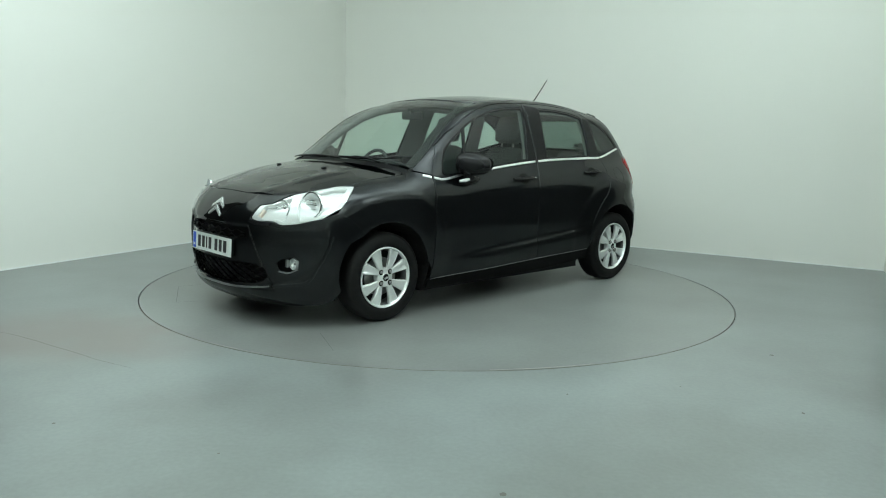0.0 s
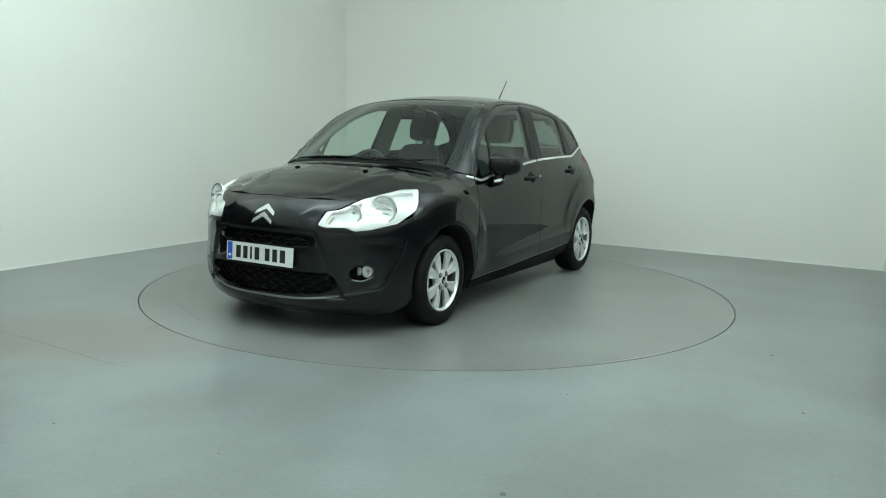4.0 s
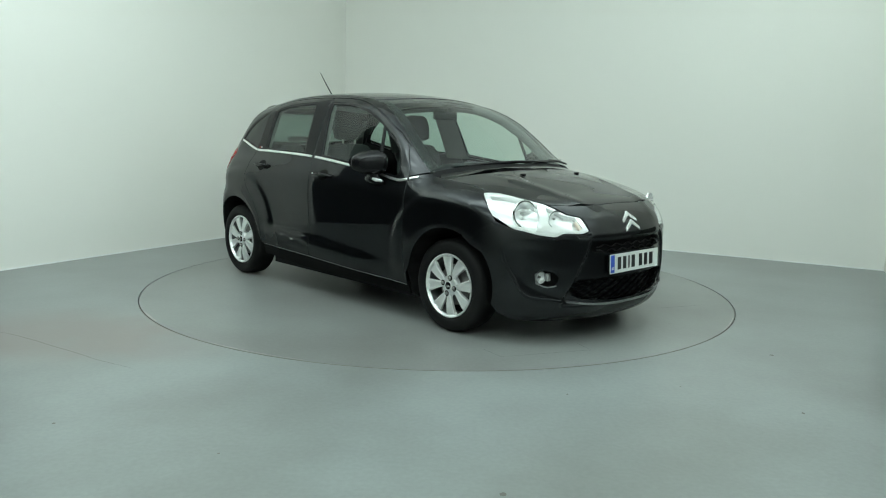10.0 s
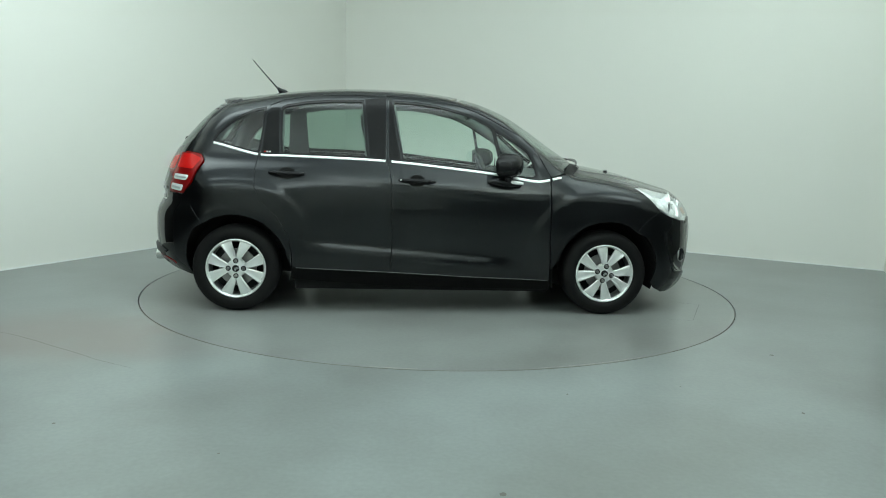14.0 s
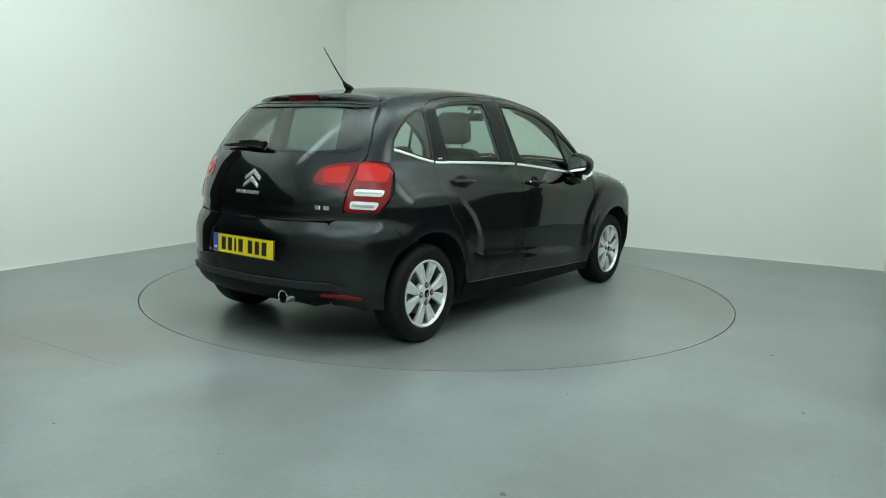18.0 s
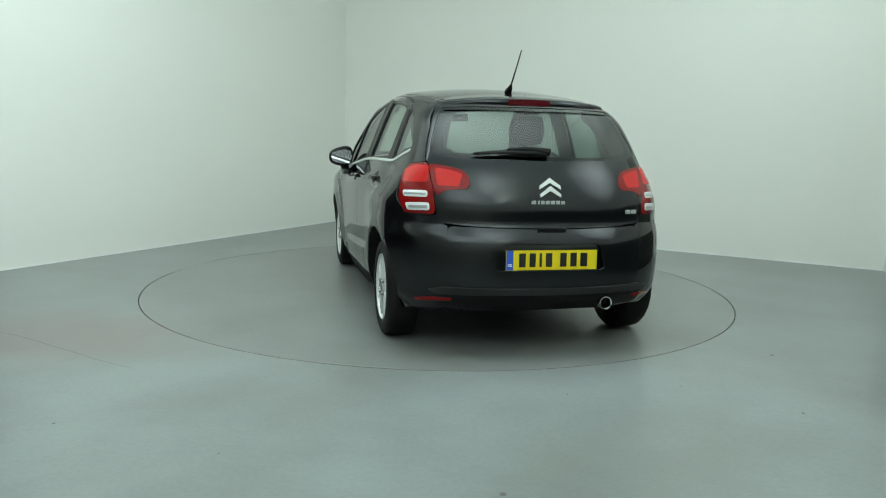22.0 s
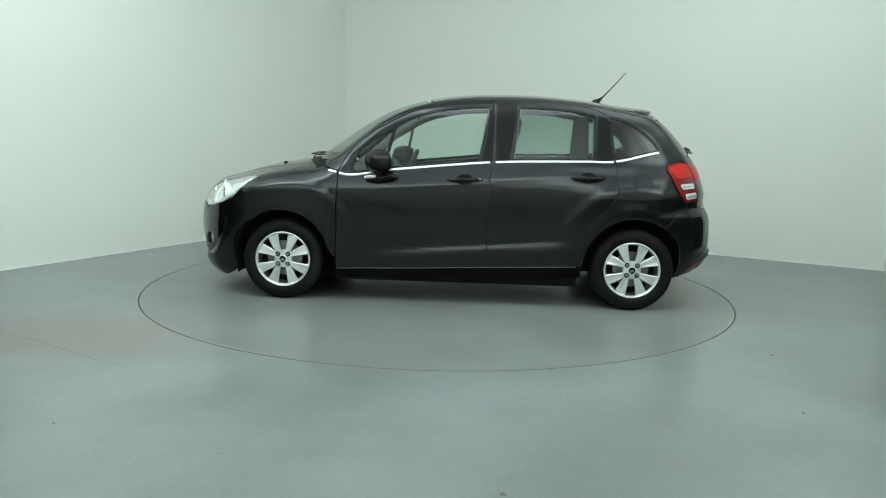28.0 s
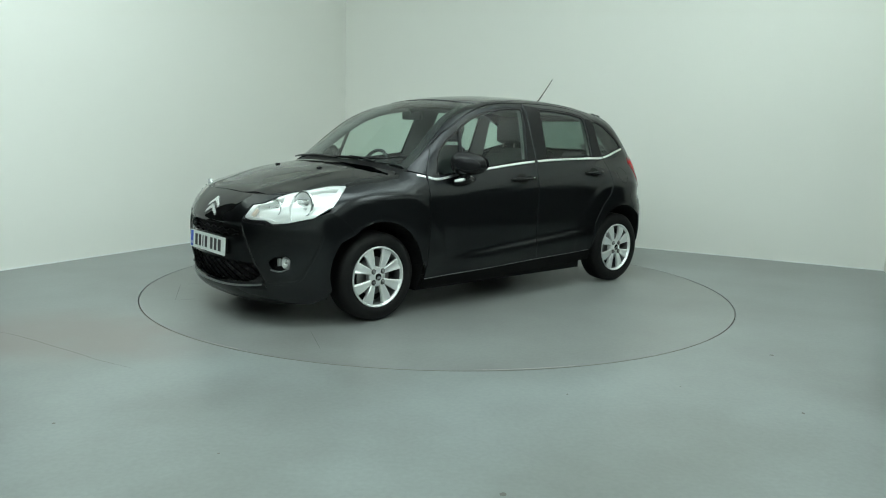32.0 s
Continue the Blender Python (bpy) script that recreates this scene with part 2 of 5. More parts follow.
R = spline([(.15,-1.70),(.25,-1.82),(.31,-1.875),(.4,-1.898),(.55,-1.903),(.60,-1.900),(.64,-1.891),(.67,-1.878),(.695,-1.863),(.718,-1.850),(.81,-1.845),(.944,-1.80),(1.02,-1.762),(1.142,-1.675),(1.282,-1.545),(1.37,-1.445),(1.45,-1.34)])
B = spline([(.1,.772),(.2,.803),(.3,.826),(.38,.836),(.46,.840),(.55,.846),(.65,.849),(.75,.849),(.85,.842),(.93,.826),(1.01,.810),(1.1,.799),(1.25,.782),(1.4,.757),(1.5,.7325)])
DL = spline([(2.1,-.14),(1.8,-.06),(1.5,-.012),(1.23,.002),(.6,-.006),(0,-.004),(-.6,-.004),(-1.23,.002),(-1.5,-.02),(-1.8,-.085),(-2,-.16)])
DU = spline([(2,-.1),(1.5,-.05),(1.0,.010),(.7,.016),(.45,.008),(.1,.003),(-.3,-.004),(-.8,-.026),(-1.1,-.048),(-1.4,-.072),(-1.7,-.12),(-2,-.2)])
def kf(a): return .19 * (np.maximum(a, 1e-6) / .63) ** 2.6
def kr(a): return .20 * (np.maximum(a, 1e-6) / .68) ** 3
def W(x, z):
    s = ramp(.78, 1.05, z)
    w = B(z) + DL(x) * (1 - s) + DU(x) * s
    for cx, cz in ((1.234, .30), (-1.234, .31)):
        d = np.hypot(x - cx, z - cz)
        near = ramp(.66, .80, np.abs(x))
        w = w + (.007 * np.exp(-((d - .37) / .06) ** 2) + .009 * ramp(.60, .535, d) * near) * ramp(.2, .4, z)
    # shoulder crease and the crease low on the doors
    zc = np.clip(.858 - .1 * x, .80, .94)
    w = w - .25 * smax(z - zc, 0 * z, .03)
    w = w - .0015 * np.exp(-((z - zc + .028) / .022) ** 2) * ramp(.75, .35, x) * ramp(-1.1, -.8, x)
    zl = .425 - .08 * x
    return w + .40 * (smax(zl - z, 0 * z, .012) - smax(zl - .048 - z, 0 * z, .03)) * ramp(.75, .3, x) * ramp(-.88, -.62, x)
def body(x, y, z):
    a = np.abs(y)
    wf, wr = .46 * ramp(-.3, .9, x) * (1 - .25 * ramp(1.1, 1.4, x)), ramp(-.6, -1.5, x)
    xe = x + kf(a) * wf - kr(a) * wr
    e = .01
    sl = (H(xe + e) - H(xe - e)) / (2 * e)
    top = (z + (.05 - .015 * ramp(.9, 1.3, x)) * (a / .6) ** 2 - H(xe)) / np.sqrt(1 + sl * sl)
    # raised line on the bonnet
    top = top - .005 * np.exp(-((a - .33 - (1.8 - x) * .25) / .05) ** 2) * ramp(1.15, 1.4, x)
    # sunken cheek of the front bumper
    q = 1 - (a / .80) ** 4 - (np.clip(.62 - z, 0, 1) / .385) ** 4
    front = x + kf(a) - F(z) + .015 * ramp(0, .22, q) * np.exp(-np.clip(q, 0, 2) / .6) * ramp(.62, .55, z) * ramp(.36, .5, a)
    front = front + .017 * ramp(0, .035, .40 + (.60 - z) * .42 - a) * ramp(.64, .60, z) * ramp(.222, .25, z)
    rear = R(z) - x + kr(a)
    rs = (R(z + e) - R(z - e)) / (2 * e)
    rear = rear / np.sqrt(1 + rs * rs)
    p = smax(smax(top, front, .10), rear, .04)
    return smax(p, a - W(x, z), .09 - .05 * ramp(.98, 1.1, z) * ramp(.1, .35, x))
def hit(o, d, lo, hi, n=200):
    o, d = np.atleast_2d(o), np.atleast_2d(d)
    ts = np.linspace(lo, hi, n)
    X = o[:, None] + d[:, None] * ts[None, :, None]
    f = body(X[..., 0], X[..., 1], X[..., 2])
    k = (f < 0).argmax(1)
    ok = (f < 0).any(1)
    a, b = ts[np.maximum(k - 1, 0)], ts[k]
    for _ in range(30):
        m = (a + b) / 2
        P = o + d * m[:, None]
        ins = body(P[:, 0], P[:, 1], P[:, 2]) < 0
        b, a = np.where(ins, m, b), np.where(ins, a, m)
    return o + d * b[:, None], ok
# ---- the room ----
CORNER = Vector((-1.293, 4.375, 0))
LEFT_END = Vector((-7.6, -7.30, 0))
RIGHT_END = Vector((4.272, 1.215, 0))
BACK_END = Vector((0.95, -7.6, 0))
TOP = 4.2
RADIUS = 2.231


def slab(name, a, b, z0, z1, depth, mat, label):
    """A wall from a to b, its inner face to the left of the way from a to b, thickness outward."""
    d = (b - a).normalized()
    n = Vector((d.y, -d.x, 0)) * depth
    v = [a, b, b + n, a + n]
    verts = [(p.x, p.y, z) for z in (z0, z1) for p in v]
    faces = [(3, 2, 1, 0), (4, 5, 6, 7), (0, 1, 5, 4), (1, 2, 6, 5), (2, 3, 7, 6), (3, 0, 4, 7)]
    return tagged(mesh_object(name, verts, faces, mat), label, "wall", kind="structure")


WEST_MID = CORNER + (LEFT_END - CORNER) * 0.368
slab("wall_west_1", CORNER, WEST_MID, 0, TOP, 0.2, WALL, "smooth white painted studio wall above the grey floor")
WEST_FAR = CORNER + (LEFT_END - CORNER) * 0.85
# out of view: dark stretch added so the car's flanks mirror black
slab("wall_west_2", WEST_MID, WEST_FAR, 0, 2.8, 0.2, UNSEEN_DARK, "unseen dark wall stretch added for the car to mirror")
slab("wall_west_3", WEST_MID, WEST_FAR, 2.8, TOP, 0.2, WALL, "white painted wall over the unseen dark stretch")
slab("wall_west_4", WEST_FAR, LEFT_END, 0, TOP, 0.2, WALL, "white painted wall past the unseen dark stretch")
slab("wall_north", RIGHT_END, CORNER, 0, TOP, 0.2, WALL, "smooth white painted studio wall behind the turntable")
EAST_MID = RIGHT_END + (BACK_END - RIGHT_END) * 0.04
slab("wall_east_1", EAST_MID, RIGHT_END, 0, TOP, 0.2, WALL, "plain white painted side wall beside the turntable")
# lower band out of view, kept dark so the doors mirror little light
slab("wall_east_2", BACK_END, EAST_MID, 0, 1.1, 0.2, UNSEEN_GREY, "unseen dark grey lower wall added to darken door reflections")
slab("wall_east_3", BACK_END, EAST_MID, 1.1, TOP, 0.2, WALL, "white painted upper wall beside the camera")
slab("wall_south", LEFT_END, BACK_END, 0, TOP, 0.2, WALL, "white painted wall behind the camera stand")


def skirting(name, a, b):
    d = (b - a).normalized()
    n = Vector((-d.y, d.x, 0))
    verts = []
    for p in (a, b):
        for u, z in ((0.0, 0.0), (0.007, 0.0), (0.007, 0.008), (0.003, 0.012), (0.0, 0.012)):
            q = p + n * (u + 0.001)
            verts.append((q.x, q.y, z + 0.001))
    faces = [(i, (i + 1) % 5, (i + 1) % 5 + 5, i + 5) for i in range(5)] + [(4, 3, 2, 1, 0), (5, 6, 7, 8, 9)]
    tagged(mesh_object(name, verts, faces, COVE), "thin white sealing strip along the foot of the wall", "trim", kind="structure")


skirting("trim", CORNER, LEFT_END)
skirting("trim", RIGHT_END, CORNER)
mesh = mesh_object("ceiling", [(-9, -9, TOP), (6, -9, TOP), (6, 6, TOP), (-9, 6, TOP)], [(0, 3, 2, 1)], CEILING)
tagged(mesh, "plain pale painted ceiling high over the studio", "ceiling", kind="structure")


def ring_sheet(name, r0, outer, z, mat, n=160):
    """A floor sheet with a round hole."""
    verts, faces = [], []
    for i in range(n):
        a = 2 * math.pi * i / n
        c, s = math.cos(a), math.sin(a)
        k = outer / max(abs(c), abs(s))
        verts += [(r0 * c, r0 * s, z), (k * c, k * s, z), (r0 * c, r0 * s, z - 0.05)]
    for i in range(n):
        j = (i + 1) % n
        faces += [(3 * i, 3 * i + 1, 3 * j + 1, 3 * j), (3 * i + 2, 3 * i, 3 * j, 3 * j + 2)]
    return mesh_object(name, verts, faces, mat)


tagged(ring_sheet("floor", RADIUS, 9.0, 0.0, FLOOR), "worn grey painted concrete floor with scuffs and dust", "floor", kind="structure")
mesh = mesh_object("floor_pit", [(-3, -3, -0.05), (3, -3, -0.05), (3, 3, -0.05), (-3, 3, -0.05)], [(0, 1, 2, 3)], GAP)
tagged(mesh, "dark gap under the edge of the turntable", "floor", kind="structure")

turntable = empty("turntable", "flush round grey painted turntable set in the studio floor", "turntable")
bm = lathe_bm([(RADIUS - 0.0075, -0.048), (RADIUS - 0.0075, -0.0015), (RADIUS - 0.009, 0.0)], 160, "z")
part("rim", bm, RUST, turntable, "rust-stained steel rim of the disc")
n = 160
ring = [((RADIUS - 0.009) * math.cos(2 * math.pi * i / n), (RADIUS - 0.009) * math.sin(2 * math.pi * i / n), 0.0) for i in range(n)]
mesh_object("disc", ring, [tuple(range(n))], DISC, turntable, "scuffed grey painted steel disc")

# ---- panels cut from the body surface ----
LEFT, FRONT, REAR, UP = (0, 1, 0), (1, 0, 0), (-1, 0, 0), (0, 0, 1)


def onto(points, way):
    """Points laid on the body along the way that they are seen from."""
    w = np.array(Vector(way).normalized())
    p = np.array(points, float)
    return hit(p + w * (2.2 - p @ w)[:, None], -w, 0.0, 2.4, 160)[0]


def slope(p):
    e = 0.004
    g = np.stack([body(*(p + d).T) - body(*(p - d).T) for d in np.eye(3) * e], 1)
    return g / np.linalg.norm(g, axis=1)[:, None]


def inside(poly, pts):
    x, y = pts[:, 0], pts[:, 1]
    r = np.zeros(len(pts), bool)
    q = np.roll(poly, -1, 0)
    for (x0, y0), (x1, y1) in zip(poly, q):
        c = (y0 > y) != (y1 > y)
        if y1 != y0:
            r ^= c & (x < (x1 - x0) * (y - y0) / (y1 - y0) + x0)
    return r


def rounded(points, r=0.02, step=0.025):
    """A closed outline with its corners rounded by about r and its sides cut into steps."""
    p = [np.array(q, float) for q in points]
    out = []
    n = len(p)
    for i in range(n):
        a, b, c = p[i - 1], p[i], p[(i + 1) % n]
        la, lc = np.linalg.norm(a - b), np.linalg.norm(c - b)
        k = min(r, 0.45 * la, 0.45 * lc)
        s, e = b + (a - b) * k / max(la, 1e-9), b + (c - b) * k / max(lc, 1e-9)
        out += [s * (1 - t) ** 2 + 2 * b * t * (1 - t) + e * t * t for t in ((0, 0.33, 0.67, 1) if k > 0.004 else (0.5,))]
    dense = []
    for a, b in zip(out, out[1:] + out[:1]):
        m = max(1, int(np.linalg.norm(b - a) / step))
        dense += [a + (b - a) * j / m for j in range(m)]
    keep = [dense[0]]
    for q in dense[1:]:
        if np.linalg.norm(q - keep[-1]) > 0.0015:
            keep.append(q)
    return np.array(keep)


def curve(points, step=0.03):
    """An open smooth line through points."""
    p = np.array(points, float)
    t = np.concatenate([[0], np.cumsum(np.linalg.norm(np.diff(p, axis=0), axis=1))])
    s = np.linspace(0, t[-1], max(2, int(t[-1] / step)))
    return np.stack([spline(list(zip(t, p[:, k])))(s) for k in range(3)], 1)


def patch(outline, way, holes=(), r=0.015, step=0.025, lift=0.0, thick=0.014, flip=False, res=0.03):
    """Vertices, normals and faces of a skin panel: the outline laid on the body, with an edge turned inward."""
    w = Vector(way).normalized()
    u = Vector((0, 0, 1)).cross(w)
    u = Vector((0, 1, 0)) if u.length < 0.1 else u.normalized()
    v = w.cross(u)
    fl = lambda q: np.stack([q @ np.array(u), q @ np.array(v)], 1)
    loops = [fl(rounded(o, r, step)) for o in (outline, *holes)]
    pts = np.concatenate(loops)
    faces, k = [], 0
    edges = []
    for l in loops:
        edges += [(k + i, k + (i + 1) % len(l)) for i in range(len(l))]
        k += len(l)
    lo, hi = loops[0].min(0), loops[0].max(0)
    gx, gy = np.meshgrid(np.arange(lo[0] + res / 2, hi[0], res), np.arange(lo[1] + res / 2, hi[1], res))
    grid = np.stack([gx.ravel(), gy.ravel()], 1)
    grid = grid[inside(loops[0], grid)]
    for h in loops[1:]:
        grid = grid[~inside(h, grid)]
    if len(grid):
        d = np.min(np.hypot(grid[:, None, 0] - pts[None, :, 0], grid[:, None, 1] - pts[None, :, 1]), 1)
        grid = grid[d > res * 0.45]
    allp = np.concatenate([pts, grid]) if len(grid) else pts
    vs, _, fs, ov, _, _ = delaunay_2d_cdt([Vector(q) for q in allp], edges, [], 0, 1e-6)
    vs = np.array([tuple(q) for q in vs])
    tri = np.array([tuple(f) for f in fs])
    cen = vs[tri].mean(1)
    ok = inside(loops[0], cen)
    for h in loops[1:]:
        ok &= ~inside(h, cen)
    tri = tri[ok]
    a = vs[tri]
    area = (a[:, 1, 0] - a[:, 0, 0]) * (a[:, 2, 1] - a[:, 0, 1]) - (a[:, 1, 1] - a[:, 0, 1]) * (a[:, 2, 0] - a[:, 0, 0])
    tri = tri[np.abs(area) > 1e-9]
    tri = np.where((area[np.abs(area) > 1e-9] < 0)[:, None], tri[:, ::-1], tri)
    P = onto(vs[:, :1] * np.array(u) + vs[:, 1:] * np.array(v), way)
    N = slope(P)
    P = P + N * lift
    faces = tri.tolist()
    verts, norms = P.tolist(), N.tolist()
    if thick:
        count = {}
        for f in faces:
            for i in range(3):
                e = (f[i], f[(i + 1) % 3])
                count[e] = count.get(e, 0) + 1
        rim = [e for e in count if (e[1], e[0]) not in count]
        top, low = {}, {}
        acc = {}
        for i, j in rim:
            d = np.cross(P[j] - P[i], N[i])
            d = d / max(np.linalg.norm(d), 1e-9)
            for q in (i, j):
                acc[q] = acc.get(q, 0) + d
        for q, d in acc.items():
            d = d / max(np.linalg.norm(d), 1e-9)
            top[q] = len(verts)
            verts.append((P[q] + d * 0.0012 - N[q] * 0.0012).tolist())
            norms.append(((d + N[q]) / 1.42).tolist())
            low[q] = len(verts)
            verts.append((P[q] - N[q] * thick).tolist())
            norms.append(d.tolist())
        for i, j in rim:
            faces.append([j, i, top[i], top[j]])
            faces.append([top[j], top[i], low[i], low[j]])
    if flip:
        verts = [(x, -y, z) for x, y, z in verts]
        norms = [(x, -y, z) for x, y, z in norms]
        faces = [f[::-1] for f in faces]
    return verts, norms, faces


def join_patches(pieces):
    V, N, F = [], [], []
    for v, n, f in pieces:
        k = len(V)
        V += v
        N += n
        F += [[i + k for i in q] for q in f]
    return V, N, F


def skin(name, mat, parent, *pieces, label=""):
    V, N, F = join_patches(pieces)
    return mesh_object(name, V, F, mat, parent, label, normals=N)


def ribbon(points, way, width, lift=0.006, flip=False, across=None, height=0.006):
    """A raised moulding along a line on the body."""
    c = curve(points, 0.02)
    P = onto(c, way)
    N = slope(P)
    T = np.gradient(P, axis=0)
    T /= np.linalg.norm(T, axis=1)[:, None]
    S = np.cross(N, T)
    rows = [P - S * width / 2 - N * 0.004, P - S * width / 2 + N * lift * 0.6, P - S * width * 0.25 + N * lift, P + S * width * 0.25 + N * lift, P + S * width / 2 + N * lift * 0.6, P + S * width / 2 - N * 0.004]
    nr = [-S, (N - S) / 1.42, N, N, (N + S) / 1.42, S]
    n = len(P)
    verts = np.concatenate(rows).tolist()
    norms = np.concatenate(nr).tolist()
    faces = [[k * n + i, k * n + i + 1, (k + 1) * n + i + 1, (k + 1) * n + i] for k in range(5) for i in range(n - 1)]
    faces += [[k * n for k in range(6)], [k * n + n - 1 for k in range(5, -1, -1)]]
    a = np.array(verts)
    f0 = faces[2 * (n - 1) + n // 2]
    if np.dot(np.cross(a[f0[1]] - a[f0[0]], a[f0[2]] - a[f0[1]]), N[n // 2]) < 0:
        faces = [f[::-1] for f in faces]
    if flip:
        verts = [(x, -y, z) for x, y, z in verts]
        norms = [(x, -y, z) for x, y, z in norms]
        faces = [f[::-1] for f in faces]
    return verts, norms, faces


def side(*xz):
    return [(x, 0.8, z) for x, z in xz]


def grown(points, d):
    """A side outline moved outward by d."""
    p = np.array(points, float)
    q = p[:, [0, 2]]
    a = np.roll(q, 1, 0)
    b = np.roll(q, -1, 0)
    area = np.sum(q[:, 0] * b[:, 1] - q[:, 1] * b[:, 0])
    t1, t2 = q - a, b - q
    n1 = np.stack([t1[:, 1], -t1[:, 0]], 1) / np.linalg.norm(t1, axis=1)[:, None]
    n2 = np.stack([t2[:, 1], -t2[:, 0]], 1) / np.linalg.norm(t2, axis=1)[:, None]
    n = n1 + n2
    n /= np.maximum(np.sum(n * n, 1) / 2, 0.6)[:, None]
    q = q + n * d * (1 if area > 0 else -1)
    return [(x, 0.8, z) for x, z in q]


car = empty("car", "dark metallic grey five-door hatchback standing on the turntable", "car")

# outlines of the side, in metres from the middle of the wheelbase
ARCH_F = [(1.234 + 0.345 * math.cos(a), 0.296 + 0.335 * math.sin(a)) for a in [math.pi * (k / 16) for k in range(-1, 18)]]
ARCH_R = [(-1.234 + 0.352 * math.cos(a), 0.296 + 0.356 * math.sin(a)) for a in [math.pi * (k / 16) for k in range(-1, 18)]]
DOOR_F_TOP = [(0.836, 0.872), (0.838, 0.93), (0.80, 1.0), (0.735, 1.115), (0.625, 1.198), (0.52, 1.252), (0.44, 1.298), (0.34, 1.345), (0.22, 1.386), (0.088, 1.416), (-0.05, 1.432), (-0.246, 1.438)]
DOOR_F = DOOR_F_TOP + [(-0.250, 1.395), (-0.244, 1.016), (-0.216, 0.895), (-0.205, 0.573), (-0.211, 0.282), (0.30, 0.258), (0.853, 0.236), (0.838, 0.54), (0.842, 0.64)]
DOOR_R_TOP = [(-0.254, 1.438), (-0.41, 1.440), (-0.61, 1.434), (-0.785, 1.420), (-0.95, 1.392), (-1.030, 1.356)]
DOOR_R_BACK = [(-1.054, 1.285), (-1.082, 1.034), (-1.094, 1.004), (-1.107, 0.936), (-1.100, 0.827), (-1.06, 0.745), (-0.955, 0.64), (-0.885, 0.52), (-0.862, 0.40), (-0.86, 0.304)]
DOOR_R = DOOR_R_TOP + DOOR_R_BACK + [(-0.60, 0.296), (-0.218, 0.282), (-0.212, 0.573), (-0.223, 0.895), (-0.251, 1.016), (-0.257, 1.395)]
WIN_F = side((0.756, 0.935), (0.729, 1.026), (0.692, 1.095), (0.604, 1.161), (0.509, 1.216), (0.437, 1.262), (0.339, 1.311), (0.220, 1.354), (0.088, 1.386), (-0.045, 1.404), (-0.222, 1.412), (-0.221, 1.353), (-0.192, 1.207), (-0.150, 1.016), (0.056, 0.992), (0.253, 0.972), (0.449, 0.951), (0.627, 0.924), (0.712, 0.911))
WIN_R = side((-0.408, 1.412), (-0.612, 1.407), (-0.785, 1.392), (-0.925, 1.366), (-0.958, 1.345), (-0.957, 1.155), (-0.945, 1.038), (-0.365, 1.024), (-0.374, 1.084), (-0.392, 1.268))
WIN_Q = side((-1.056, 1.346), (-1.131, 1.329), (-1.216, 1.289), (-1.301, 1.234), (-1.373, 1.165), (-1.398, 1.12), (-1.384, 1.110), (-1.285, 1.088), (-1.185, 1.062), (-1.094, 1.043), (-1.079, 1.087), (-1.060, 1.256))
BELT = side((0.911, 0.926), (0.839, 0.912), (0.773, 0.899), (0.712, 0.902), (0.626, 0.915), (0.449, 0.943), (0.253, 0.964), (0.056, 0.984), (-0.140, 1.002), (-0.251, 1.010), (-0.617, 1.024), (-0.901, 1.030), (-1.088, 1.034), (-1.185, 1.053), (-1.285, 1.079), (-1.390, 1.104))

# shared edges in space
SCREEN_EDGE = onto([(0.95, 0.722, 0.96), (0.86, 0.706, 1.03), (0.78, 0.690, 1.09), (0.61, 0.645, 1.23), (0.455, 0.600, 1.335), (0.33, 0.567, 1.38), (0.20, 0.545, 1.41)], UP)
ROOF_EDGE = onto([(0.18, 0.543, 1.4), (0.05, 0.552, 1.4), (-0.2, 0.560, 1.4), (-0.5, 0.560, 1.4), (-0.8, 0.545, 1.4), (-1.0, 0.525, 1.4), (-1.14, 0.512, 1.4), (-1.225, 0.508, 1.4)], UP)
GATE_EDGE = onto([(0, 0.528, 1.368), (0, 0.545, 1.345), (0, 0.590, 1.24), (0, 0.627, 1.128), (0, 0.640, 1.060)], REAR)
LAMP_SPLIT = onto([(0, 0.628, 1.036), (0, 0.615, 0.90), (0, 0.607, 0.79)], REAR)
TAIL_OUT = [(-1.467, 0.702, 1.028), (-1.571, 0.640, 1.042), *LAMP_SPLIT.tolist(), (-1.70, 0.625, 0.772), (-1.585, 0.750, 0.772), (-1.52, 0.768, 0.845), (-1.445, 0.73, 0.985)]
TAIL_IN = [*[(p[0], p[1] - 0.009, p[2]) for p in LAMP_SPLIT[:2]], (-1.70, 0.598, 0.872), (-1.705, 0.560, 0.898), (-1.735, 0.500, 0.908), (-1.757, 0.446, 0.912), (-1.752, 0.430, 0.938), (-1.735, 0.436, 0.978), (-1.705, 0.464, 1.010), (-1.654, 0.543, 1.028)]
BUMPER_R_EDGE = onto(side((-1.592, 0.762), (-1.53, 0.705), (-1.44, 0.589)), LEFT)
SEAM_R = onto([(0, 0.55, z) for z in (0.712, 0.62, 0.52, 0.42, 0.34, 0.262)], REAR)
SEAM_F = onto([(0, 0.56, z) for z in (0.132, 0.19, 0.26, 0.34, 0.46, 0.56, 0.645)], FRONT)
HEAD = [(1.43, 0.740, 0.868), (1.50, 0.665, 0.866), (1.60, 0.618, 0.842), (1.73, 0.548, 0.810), (1.84, 0.476, 0.753), (1.88, 0.402, 0.738), (1.933, 0.380, 0.665), (1.925, 0.424, 0.654), (1.875, 0.534, 0.657), (1.853, 0.585, 0.637), (1.80, 0.66, 0.648), (1.69, 0.77, 0.684), (1.555, 0.818, 0.760)]
HEAD_WAY, TAIL_WAY = (0.72, 0.62, 0.30), (-0.80, 0.58, 0.10)


def moved(points, centre, k):
    c = np.array(centre)
    return [tuple(c + (np.array(p) - c) * k) for p in points]


def both(build):
    for flip in (False, True):
        build(flip)


